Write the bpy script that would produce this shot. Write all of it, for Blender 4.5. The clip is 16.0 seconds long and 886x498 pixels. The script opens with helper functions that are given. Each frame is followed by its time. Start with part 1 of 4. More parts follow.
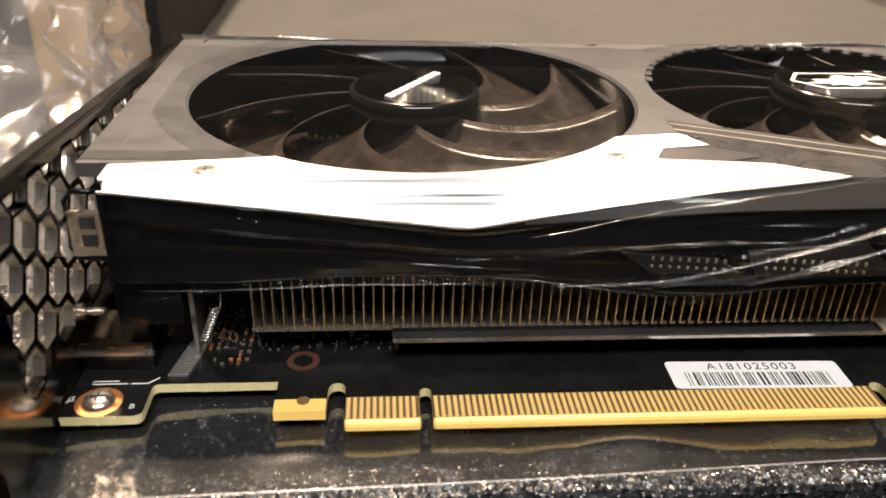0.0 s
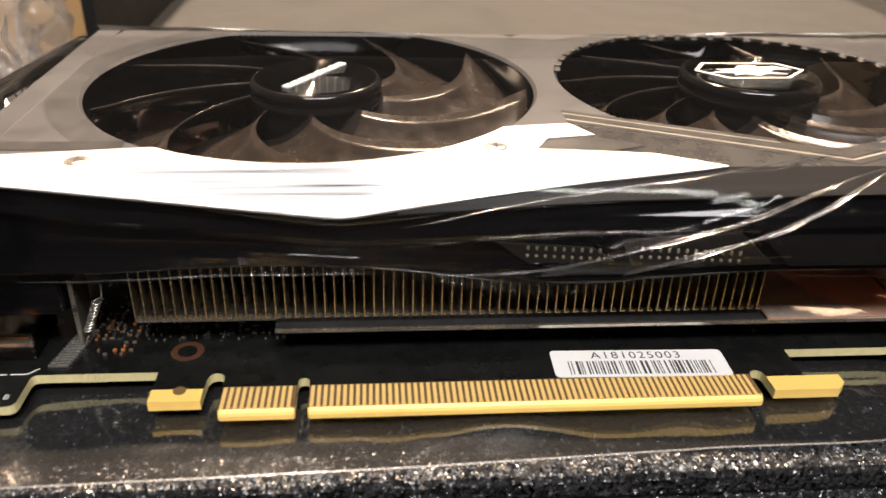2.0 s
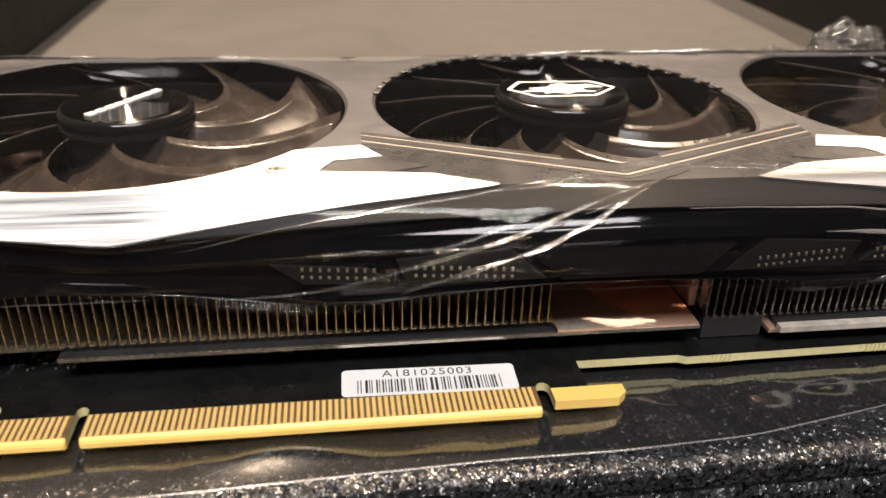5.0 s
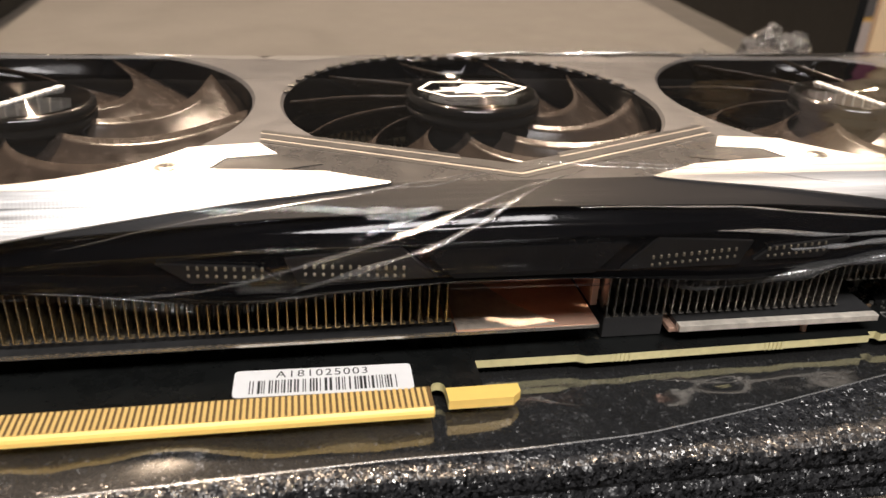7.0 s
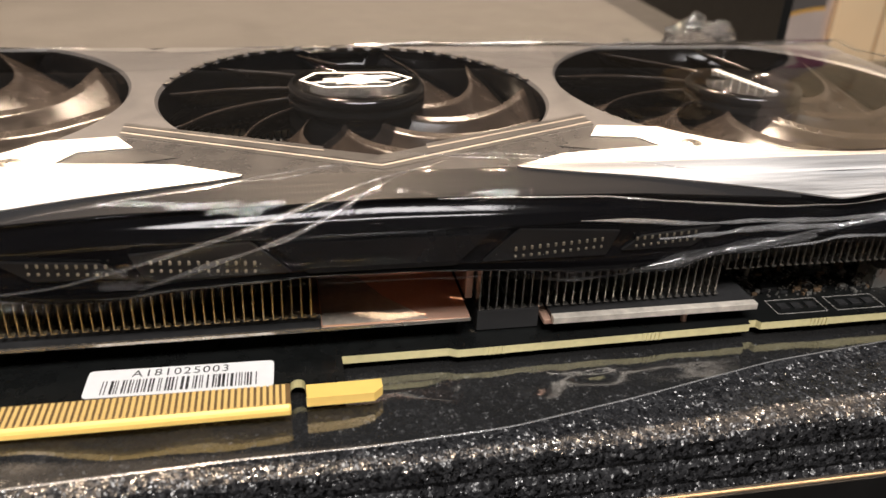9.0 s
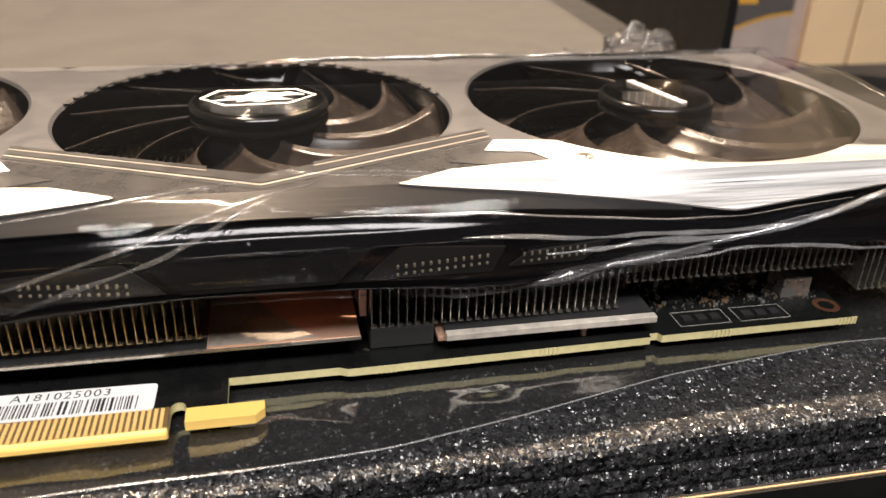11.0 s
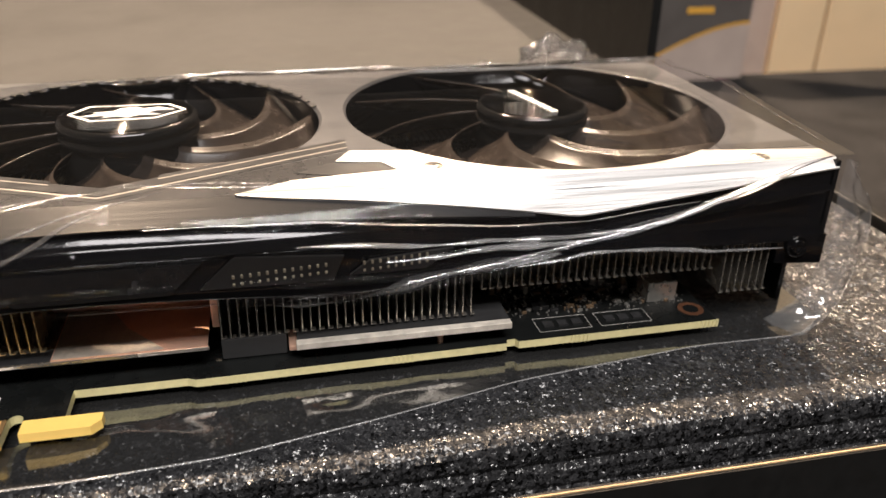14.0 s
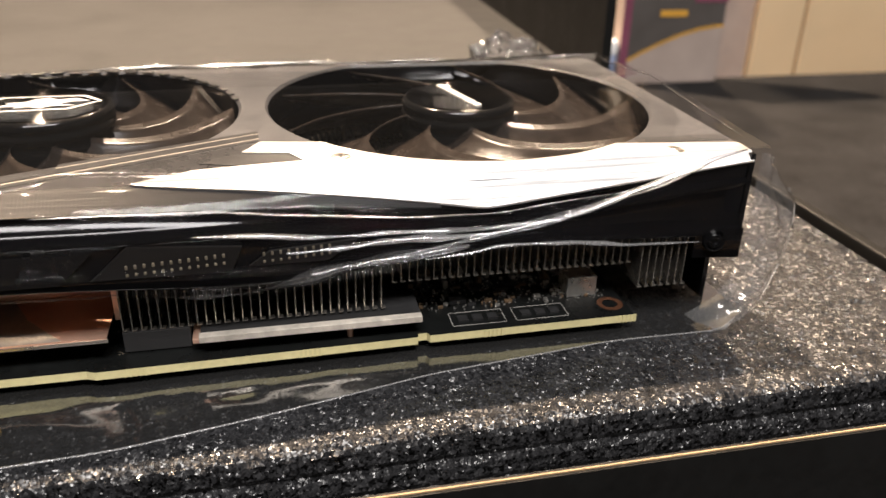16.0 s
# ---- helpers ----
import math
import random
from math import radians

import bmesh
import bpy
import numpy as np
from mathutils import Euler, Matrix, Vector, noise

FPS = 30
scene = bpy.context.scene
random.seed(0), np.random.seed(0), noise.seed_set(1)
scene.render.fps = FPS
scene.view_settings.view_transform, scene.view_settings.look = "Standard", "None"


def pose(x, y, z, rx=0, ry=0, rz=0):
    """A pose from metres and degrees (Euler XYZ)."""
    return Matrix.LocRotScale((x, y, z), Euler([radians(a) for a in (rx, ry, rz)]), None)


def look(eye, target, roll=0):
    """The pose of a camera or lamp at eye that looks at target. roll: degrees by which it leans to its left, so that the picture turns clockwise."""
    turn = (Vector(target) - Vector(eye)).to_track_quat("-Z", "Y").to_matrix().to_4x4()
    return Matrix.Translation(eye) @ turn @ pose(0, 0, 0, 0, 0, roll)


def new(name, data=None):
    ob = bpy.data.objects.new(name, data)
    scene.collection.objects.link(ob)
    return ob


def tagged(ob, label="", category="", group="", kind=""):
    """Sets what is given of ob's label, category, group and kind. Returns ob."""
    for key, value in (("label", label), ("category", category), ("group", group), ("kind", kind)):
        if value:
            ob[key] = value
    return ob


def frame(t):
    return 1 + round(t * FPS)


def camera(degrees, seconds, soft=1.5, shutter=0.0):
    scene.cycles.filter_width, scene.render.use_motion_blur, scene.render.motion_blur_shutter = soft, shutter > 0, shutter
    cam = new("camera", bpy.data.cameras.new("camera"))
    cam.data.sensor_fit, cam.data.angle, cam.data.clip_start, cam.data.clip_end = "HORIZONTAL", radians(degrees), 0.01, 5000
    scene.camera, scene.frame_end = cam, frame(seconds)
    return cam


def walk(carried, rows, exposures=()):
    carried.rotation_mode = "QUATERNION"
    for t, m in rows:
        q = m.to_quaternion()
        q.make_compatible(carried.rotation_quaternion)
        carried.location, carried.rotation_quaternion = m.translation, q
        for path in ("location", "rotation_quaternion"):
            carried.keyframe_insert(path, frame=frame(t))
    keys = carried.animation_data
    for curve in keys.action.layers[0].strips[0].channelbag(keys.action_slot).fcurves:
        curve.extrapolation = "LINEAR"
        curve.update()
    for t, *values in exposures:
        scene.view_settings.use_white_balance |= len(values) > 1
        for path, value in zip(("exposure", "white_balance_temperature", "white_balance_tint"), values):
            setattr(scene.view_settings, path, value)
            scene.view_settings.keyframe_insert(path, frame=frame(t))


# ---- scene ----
# Camera and walk. Lengths below are in centimetres and scaled by CM.
CM = 0.01
cam = camera(58.0, 16.0)
cam.data.dof.use_dof, cam.data.dof.focus_distance, cam.data.dof.aperture_fstop = True, 0.145, 24.0
PATH = [
    (0, (-0.764, -9.406, 15.945), (-0.611, -7.65, 15.001), 1.9),
    (0.5, (-0.454, -9.469, 15.985), (-0.295, -7.717, 15.032), 1.9),
    (1, (0.273, -9.529, 15.915), (0.432, -7.779, 14.96), 1.8),
    (1.5, (0.602, -9.669, 15.87), (0.768, -7.917, 14.919), 1.8),
    (2, (1.082, -9.582, 15.992), (1.246, -7.837, 15.03), 1.9),
    (2.5, (1.791, -9.538, 16.358), (1.956, -7.793, 15.394), 1.8),
    (3, (2.152, -9.714, 16.305), (2.324, -7.967, 15.348), 1.6),
    (3.5, (2.675, -9.767, 16.209), (2.862, -8.014, 15.264), 1.8),
    (4, (3.168, -9.868, 16.188), (3.371, -8.113, 15.25), 1.8),
    (4.5, (3.63, -9.939, 16.196), (3.861, -8.183, 15.268), 1.6),
    (7, (5.223, -10.132, 16.119), (5.559, -8.383, 15.209), 2.8),
    (7.5, (5.703, -10.144, 16.016), (6.06, -8.401, 15.103), 3.1),
    (8, (6.204, -10.204, 16.051), (6.578, -8.463, 15.139), 3.1),
    (8.5, (6.694, -10.309, 16.02), (7.066, -8.567, 15.11), 2.8),
    (9, (7.262, -10.277, 16.089), (7.64, -8.543, 15.166), 2.7),
    (11.5, (9.66, -10.655, 16.26), (10.049, -8.909, 15.365), 1.7),
    (12, (10.318, -10.885, 16.238), (10.697, -9.134, 15.35), 1.2),
    (12.5, (10.971, -10.97, 16.358), (11.358, -9.227, 15.457), 1.2),
    (13, (11.206, -11.102, 16.408), (11.592, -9.351, 15.522), 0.9),
    (13.5, (11.484, -11.199, 16.423), (11.875, -9.446, 15.542), 0.9),
    (14, (11.701, -11.223, 16.339), (12.103, -9.47, 15.463), 1.1),
    (14.5, (11.985, -11.176, 16.243), (12.397, -9.43, 15.359), 1.4),
    (15, (12.308, -11.26, 16.104), (12.727, -9.51, 15.231), 1.5),
    (15.5, (12.764, -11.344, 16.098), (13.185, -9.595, 15.224), 1.5),
    (16, (13.242, -11.504, 16.084), (13.663, -9.751, 15.22), 1.5),
]
walk(cam, [(t, look([CM * v for v in eye], [CM * v for v in target], roll)) for t, eye, target, roll in PATH],
     exposures=[(0, -0.02), (7, 0.02), (9, 0.10), (11.5, 0.18), (12.5, 0.13), (14, 0.08), (16, 0.08)])

# ---------------------------------------------------------------- light
world = bpy.data.worlds.new("room_air")
scene.world = world
world.use_nodes = True
world.node_tree.nodes["Background"].inputs[0].default_value = (0.75, 0.85, 1.0, 1)
world.node_tree.nodes["Background"].inputs[1].default_value = 0.05


def downlight(name, at, to, size, watts, color, cone=60):
    """A ceiling spot."""
    data = bpy.data.lights.new(name, "SPOT")
    data.shadow_soft_size, data.energy, data.color, data.spot_size, data.spot_blend = size, watts, color, radians(cone), 0.6
    ob = new(name, data)
    ob.matrix_world = look([CM * v for v in at], [CM * v for v in to])
    return ob


downlight("ceiling_spot_back", (-20, 94, 182), (9, 14, 9), 0.032, 540, (1.0, 0.75, 0.525))
downlight("ceiling_spot_far", (75, 150, 190), (20, 20, 9), 0.035, 225, (1.0, 0.75, 0.525))
# Added fill light for the front faces; no known lamp hangs there
front = bpy.data.lights.new("front_fill", "AREA")
front.shape, front.size, front.size_y, front.energy, front.color = "RECTANGLE", 1.5, 0.5, 74, (1.0, 0.95, 0.91)
new("front_fill", front).matrix_world = look((0.15, -1.05, 2.05), (0.09, 0.05, 0.09))

# ---------------------------------------------------------------- materials


def mat(name, base, rough=0.5, metal=0.0, var=0.25, scale=300.0, bump=0.0, bump_scale=1500.0, spec=0.5, stretch=None, coat=0.0, rough_var=0.1, tint=None):
    """A surface with colour and gloss that vary at two scales and a fine relief."""
    m = bpy.data.materials.new(name)
    m.use_nodes = True
    n, l = m.node_tree.nodes, m.node_tree.links
    b = n["Principled BSDF"]
    b.inputs["Metallic"].default_value = metal
    b.inputs["Specular IOR Level"].default_value = spec
    b.inputs["Coat Weight"].default_value = coat
    b.inputs["Coat Roughness"].default_value = 0.05
    co = n.new("ShaderNodeTexCoord")
    mp = n.new("ShaderNodeMapping")
    mp.inputs["Scale"].default_value = stretch or (1, 1, 1)
    l.new(co.outputs["Object"], mp.inputs["Vector"])
    big = n.new("ShaderNodeTexNoise")
    big.inputs["Scale"].default_value, big.inputs["Detail"].default_value = scale * 0.12, 3
    fine = n.new("ShaderNodeTexNoise")
    fine.inputs["Scale"].default_value, fine.inputs["Detail"].default_value = scale, 4
    for t in (big, fine):
        l.new(mp.outputs[0], t.inputs["Vector"])
    add = n.new("ShaderNodeMath")
    add.operation = "ADD"
    l.new(big.outputs["Fac"], add.inputs[0])
    l.new(fine.outputs["Fac"], add.inputs[1])
    ramp = n.new("ShaderNodeMapRange")
    ramp.inputs["From Min"].default_value, ramp.inputs["From Max"].default_value = 0.6, 1.4
    l.new(add.outputs[0], ramp.inputs["Value"])
    mix = n.new("ShaderNodeMix")
    mix.data_type = "RGBA"
    other = tint or tuple(min(1, c * (1 + var)) for c in base)
    mix.inputs["A"].default_value = (*[c * (1 - var) for c in base], 1)
    mix.inputs["B"].default_value = (*other, 1)
    l.new(ramp.outputs[0], mix.inputs["Factor"])
    l.new(mix.outputs["Result"], b.inputs["Base Color"])
    rr = n.new("ShaderNodeMapRange")
    rr.inputs["To Min"].default_value, rr.inputs["To Max"].default_value = max(0.02, rough - rough_var), min(1, rough + rough_var)
    l.new(ramp.outputs[0], rr.inputs["Value"])
    l.new(rr.outputs[0], b.inputs["Roughness"])
    if bump:
        grain = n.new("ShaderNodeTexNoise")
        grain.inputs["Scale"].default_value, grain.inputs["Detail"].default_value = bump_scale, 3
        l.new(mp.outputs[0], grain.inputs["Vector"])
        bm = n.new("ShaderNodeBump")
        bm.inputs["Strength"].default_value, bm.inputs["Distance"].default_value = bump, 0.0004
        l.new(grain.outputs["Fac"], bm.inputs["Height"])
        l.new(bm.outputs[0], b.inputs["Normal"])
    return m


def film_material(name, gloss, haze, rough, wrinkle, clear_tone=0.97):
    """Clear thin plastic: see-through, with Fresnel gloss over fine wrinkles and a faint haze."""
    m = bpy.data.materials.new(name)
    m.use_nodes = True
    n, l = m.node_tree.nodes, m.node_tree.links
    n.remove(n["Principled BSDF"])
    out = n["Material Output"]
    co = n.new("ShaderNodeTexCoord")
    no = n.new("ShaderNodeTexNoise")
    no.inputs["Scale"].default_value, no.inputs["Detail"].default_value = 60, 4
    l.new(co.outputs["Object"], no.inputs["Vector"])
    bm = n.new("ShaderNodeBump")
    bm.inputs["Strength"].default_value, bm.inputs["Distance"].default_value = wrinkle, 0.002
    l.new(no.outputs["Fac"], bm.inputs["Height"])
    fr = n.new("ShaderNodeFresnel")
    fr.inputs["IOR"].default_value = 1.45
    l.new(bm.outputs[0], fr.inputs["Normal"])
    mu = n.new("ShaderNodeMath")
    mu.operation, mu.use_clamp = "MULTIPLY", True
    mu.inputs[1].default_value = gloss
    l.new(fr.outputs[0], mu.inputs[0])
    clear = n.new("ShaderNodeBsdfTransparent")
    clear.inputs[0].default_value = (clear_tone, clear_tone, clear_tone * 1.02, 1)
    dif = n.new("ShaderNodeBsdfDiffuse")
    dif.inputs[0].default_value = (0.8, 0.8, 0.8, 1)
    tr = n.new("ShaderNodeMixShader")
    tr.inputs[0].default_value = haze
    l.new(clear.outputs[0], tr.inputs[1])
    l.new(dif.outputs[0], tr.inputs[2])
    gl = n.new("ShaderNodeBsdfGlossy")
    gl.inputs["Roughness"].default_value = rough
    l.new(bm.outputs[0], gl.inputs["Normal"])
    mx = n.new("ShaderNodeMixShader")
    l.new(mu.outputs[0], mx.inputs[0])
    l.new(tr.outputs[0], mx.inputs[1])
    l.new(gl.outputs[0], mx.inputs[2])
    l.new(mx.outputs[0], out.inputs[0])
    return m


def foam_material():
    """Black closed-cell foam: small shiny membranes at random tilts."""
    m = mat("black_foam", (0.026, 0.0265, 0.029), 0.30, var=0.5, scale=1500, spec=0.8)
    n, l = m.node_tree.nodes, m.node_tree.links
    co = n.new("ShaderNodeTexCoord")
    geo = n.new("ShaderNodeNewGeometry")
    total = geo.outputs["Normal"]
    for size, tilt in ((2800, 0.9), (1250, 1.0)):
        vo = n.new("ShaderNodeTexVoronoi")
        vo.inputs["Scale"].default_value = size
        l.new(co.outputs["Object"], vo.inputs["Vector"])
        mid = n.new("ShaderNodeVectorMath")
        mid.operation = "SUBTRACT"
        mid.inputs[1].default_value = (0.5, 0.5, 0.5)
        l.new(vo.outputs["Color"], mid.inputs[0])
        sc = n.new("ShaderNodeVectorMath")
        sc.operation = "SCALE"
        sc.inputs["Scale"].default_value = tilt
        l.new(mid.outputs[0], sc.inputs[0])
        ad = n.new("ShaderNodeVectorMath")
        ad.operation = "ADD"
        l.new(total, ad.inputs[0])
        l.new(sc.outputs[0], ad.inputs[1])
        total = ad.outputs[0]
    nz = n.new("ShaderNodeVectorMath")
    nz.operation = "NORMALIZE"
    l.new(total, nz.inputs[0])
    l.new(nz.outputs[0], n["Principled BSDF"].inputs["Normal"])
    return m


def spun_material():
    """Hub cap turned on a lathe: fine concentric grooves that draw each lamp out into a thin radial streak."""
    m = mat("spun_dark_metal", (0.10, 0.095, 0.09), 0.06, metal=1.0, var=0.1, scale=200, rough_var=0.02)
    n, l = m.node_tree.nodes, m.node_tree.links

    def vec(op, x, y=None):
        v = n.new("ShaderNodeVectorMath")
        v.operation = op
        l.new(x, v.inputs[0])
        if isinstance(y, tuple):
            v.inputs[1].default_value = y
        elif y:
            l.new(y, v.inputs[1])
        return v
    flat = vec("MULTIPLY", n.new("ShaderNodeTexCoord").outputs["Object"], (1, 1, 0))
    out = vec("NORMALIZE", flat.outputs[0])
    wave = None
    for op, value in (("MULTIPLY", 31000.0), ("SINE", None), ("MULTIPLY", 0.42)):
        node = n.new("ShaderNodeMath")
        node.operation = op
        l.new(wave.outputs[0] if wave else vec("LENGTH", flat.outputs[0]).outputs["Value"], node.inputs[0])
        if value:
            node.inputs[1].default_value = value
        wave = node
    tilt = vec("SCALE", out.outputs[0])
    l.new(wave.outputs[0], tilt.inputs["Scale"])
    total = vec("ADD", tilt.outputs[0], (0, 0, 1))
    l.new(vec("NORMALIZE", total.outputs[0]).outputs[0], n["Principled BSDF"].inputs["Normal"])
    return m


BOARD = mat("black_solder_mask", (0.006, 0.0066, 0.0066), 0.30, var=0.3, scale=400, bump=0.05)
BOARD_EDGE = mat("fibreglass_edge", (0.62, 0.56, 0.30), 0.6, var=0.15, scale=900)
GOLD = mat("gold_plating", (1.0, 0.66, 0.24), 0.42, metal=0.2, var=0.06, scale=500)
GOLD_EDGE = mat("gold_edge", (1.0, 0.66, 0.18), 0.38, metal=0.05, var=0.05, scale=500)
DULL_RING = mat("dull_copper_ring", (0.10, 0.042, 0.022), 0.5, metal=0.5, var=0.25, scale=500)
GOLD_DARK = mat("bare_contact_gap", (0.17, 0.10, 0.04), 0.5, var=0.2, scale=500)
COPPER = mat("bare_copper", (0.82, 0.52, 0.39), 0.30, metal=0.75, var=0.18, scale=90, bump=0.05)
COPPER_RING = mat("copper_ring", (0.60, 0.24, 0.08), 0.45, metal=0.6, var=0.2, scale=500)
BRUSHED = mat("brushed_aluminium", (0.74, 0.73, 0.72), 0.50, metal=0.9, var=0.8, scale=500, bump=0.4, bump_scale=900, stretch=(0.02, 1, 1))
BRUSHED_GREY = mat("grey_brushed_bevel", (0.016, 0.0155, 0.016), 0.45, spec=0.12, metal=0.0, var=0.12, scale=500, bump=0.15, bump_scale=900, stretch=(0.02, 1, 1))
# One fin metal in two tones: brighter light on the right stacks is coloured in
FIN_LIT = mat("lit_aluminium_fin", (0.46, 0.43, 0.39), 0.28, metal=0.9, var=0.15, scale=300)
FIN_DIM = mat("dim_aluminium_fin", (0.40, 0.32, 0.20), 0.28, metal=0.85, var=0.15, scale=300)
# Near-black colour for the shade inside the shroud's windows
FIN_SHADE = mat("fin_shade", (0.005, 0.0045, 0.0045), 0.5, metal=0.0, var=0.3, scale=150)
NICKEL = mat("nickel_steel", (0.66, 0.62, 0.56), 0.24, metal=0.95, var=0.12, scale=150, bump=0.04)
SHROUD = mat("black_shroud", (0.003, 0.003, 0.0036), 0.08, spec=0.3, rough_var=0.03, var=0.3, scale=120, bump=0.03)
SHROUD_TOP = mat("satin_grey_shroud", (0.062, 0.062, 0.065), 0.42, var=0.12, scale=200, bump=0.06)
MID_TRIM = mat("dark_satin_trim", (0.034, 0.0335, 0.034), 0.3, var=0.15, scale=300)
DARK_TRIM = mat("dark_trim", (0.024, 0.024, 0.025), 0.4, var=0.15, scale=300)
PANEL_BLACK = mat("glossy_black_panel", (0.005, 0.005, 0.0055), 0.25, var=0.2, scale=200)
LIGHT_TRIM = mat("silver_trim", (0.34, 0.31, 0.27), 0.45, metal=0.2, var=0.1, scale=300)
BLADE = mat("smoky_fan_plastic", (0.024, 0.019, 0.016), 0.24, spec=0.22, var=0.45, scale=2600, bump=0.10, bump_scale=3500, rough_var=0.08)
HUB = mat("black_hub", (0.007, 0.007, 0.007), 0.15, var=0.2, scale=300)
SPUN = spun_material()
WHITE_INK = mat("white_ink", (0.78, 0.77, 0.74), 0.5, var=0.04)
SILK = mat("silk_print", (0.34, 0.33, 0.31), 0.5, var=0.1)
PAPER = mat("label_paper", (0.80, 0.79, 0.79), 0.55, var=0.03, scale=900)
INK = mat("black_ink", (0.02, 0.02, 0.02), 0.5, var=0.1)
CHIP = mat("chip_black", (0.02, 0.02, 0.021), 0.45, var=0.3, scale=600, bump=0.05)
CUT_ALU = mat("sawn_aluminium", (0.74, 0.68, 0.60), 0.38, metal=0.45, var=0.35, scale=420, bump=0.3)
PAD = mat("grey_thermal_pad", (0.020, 0.020, 0.021), 0.7, var=0.15, scale=300, bump=0.1)
CERAMIC = mat("ceramic_part", (0.13, 0.085, 0.05), 0.45, var=0.3, scale=800)
TIN_DIM = mat("dull_solder", (0.30, 0.28, 0.25), 0.35, metal=0.8, var=0.2, scale=900)
TIN = mat("solder_tin", (0.72, 0.70, 0.66), 0.3, metal=0.9, var=0.15, scale=900)
FOAM = foam_material()
BOX_BLACK = mat("black_card", (0.007, 0.007, 0.007), 0.55, spec=0.2, var=0.2, scale=500, bump=0.04)
BOX_EDGE = mat("cut_board_edge", (0.44, 0.30, 0.17), 0.7, var=0.15, scale=900)
LID_GREY = mat("grey_lining", (0.0215, 0.0205, 0.0203), 0.6, var=0.08, scale=60, bump=0.06)
TABLE = mat("dark_table_cloth", (0.017, 0.0165, 0.017), 0.9, spec=0.1, var=0.6, scale=260, bump=0.6, bump_scale=700)
CREAM = mat("cream_panel", (0.72, 0.56, 0.36), 0.5, var=0.06, scale=20)
TAN = mat("tan_wood", (0.45, 0.27, 0.12), 0.5, var=0.2, scale=60, stretch=(1, 1, 0.1))
WALL = mat("warm_wall", (0.13, 0.12, 0.11), 0.8, var=0.06, scale=10)
PINKGREY = mat("printed_carton", (0.42, 0.34, 0.30), 0.5, var=0.15, scale=40)
FILM = film_material("clear_film", 0.8, 0.001, 0.05, 0.12)
FILM_LOW = film_material("grey_film_lying", 4.2, 0.02, 0.09, 0.08, 0.30)
FILM_CRUMPLE = film_material("crumpled_film", 2.0, 0.02, 0.09, 0.4)
FILM_LOOSE = film_material("loose_film", 2.0, 0.075, 0.07, 0.25)
PLATED = mat("plated_copper", (0.46, 0.40, 0.34), 0.45, metal=0.6, var=0.25, scale=900, bump=0.2)
# Nickel steel with the reflection of a dark room put into its colour
NICKEL_DARK = mat("dark_reflecting_nickel", (0.15, 0.135, 0.12), 0.16, metal=1.0, var=0.15, scale=120)
FILM_HAZE = film_material("hazy_loose_film", 0.55, 0.06, 0.2, 0.30)
# Colour of the dim glints painted on the fins inside the windows
FIN_GLINT = mat("fin_edge_glint", (0.34, 0.30, 0.23), 0.4, metal=0.8, var=0.2)

FILM_FRONT = film_material("clear_film_front", 0.45, 0.001, 0.03, 0.10)
FILM_FOLD = film_material("folded_film", 1.3, 0.03, 0.11, 0.10)
# Gathered film with white haze and extra gloss standing for broad highlights
FILM_GLINT = film_material("gathered_film_glint", 4.0, 0.10, 0.15, 0.1)
FILM_SEAM = film_material("film_edge", 2.0, 0.16, 0.15, 0.1)

RECESS = mat("recess_grey", (0.05, 0.05, 0.052), 0.35, var=0.12, scale=200)

# ---------------------------------------------------------------- helpers


def thing(name, base, label, category, group="", kind=""):
    ob = new(name)
    ob.location = [CM * v for v in base]
    ob.empty_display_size = 0.01
    return tagged(ob, label, category, group, kind)


def root(ob):
    while ob.parent:
        ob = ob.parent
    return ob


def part(name, bm, material, parent, label="", smooth=False, at=None, rz=0.0):
    """Links a bmesh, in centimetres of the world (or round at), as one mesh under parent."""
    me = bpy.data.meshes.new(name)
    bmesh.ops.recalc_face_normals(bm, faces=bm.faces[:])
    base = root(parent).location if parent else Vector((0, 0, 0))
    for v in bm.verts:
        v.co = v.co * CM - (Vector((0, 0, 0)) if at else base)
    bm.to_mesh(me)
    bm.free()
    for p in me.polygons:
        p.use_smooth = smooth
    me.materials.append(material)
    ob = new(name, me)
    if parent:
        ob.parent = parent
    if at:
        ob.location = Vector(at) * CM - base
        ob.rotation_euler = (0, 0, rz)
    if label:
        ob["label"] = label
    return ob


def again(ob, at, rz=0.0):
    """The same mesh once more under the same parent."""
    o = new(ob.name.split(".")[0], ob.data)
    o.parent = ob.parent
    o.location = Vector(at) * CM - root(ob.parent).location
    o.rotation_euler = (0, 0, rz)
    return o


def box(x0, x1, y0, y1, z0, z1, bevel=0.0, bm=None):
    bm = bm or bmesh.new()
    vs = [bm.verts.new((x, y, z)) for z in (z0, z1) for y in (y0, y1) for x in (x0, x1)]
    fs = [bm.faces.new([vs[i] for i in f]) for f in ((0, 2, 3, 1), (4, 5, 7, 6), (0, 1, 5, 4), (2, 6, 7, 3), (0, 4, 6, 2), (1, 3, 7, 5))]
    if bevel:
        es = list({e for f in fs for e in f.edges})
        bmesh.ops.bevel(bm, geom=es, offset=bevel, segments=2, affect="EDGES", profile=0.5)
    return bm


def slab(outline, z0, z1, bm=None):
    """A flat piece with the given outline (x, y)."""
    bm = bm or bmesh.new()
    f = bm.faces.new([bm.verts.new((x, y, z0)) for x, y in outline])
    ex = bmesh.ops.extrude_face_region(bm, geom=[f])
    for v in ex["geom"]:
        if isinstance(v, bmesh.types.BMVert):
            v.co.z = z1
    return bm


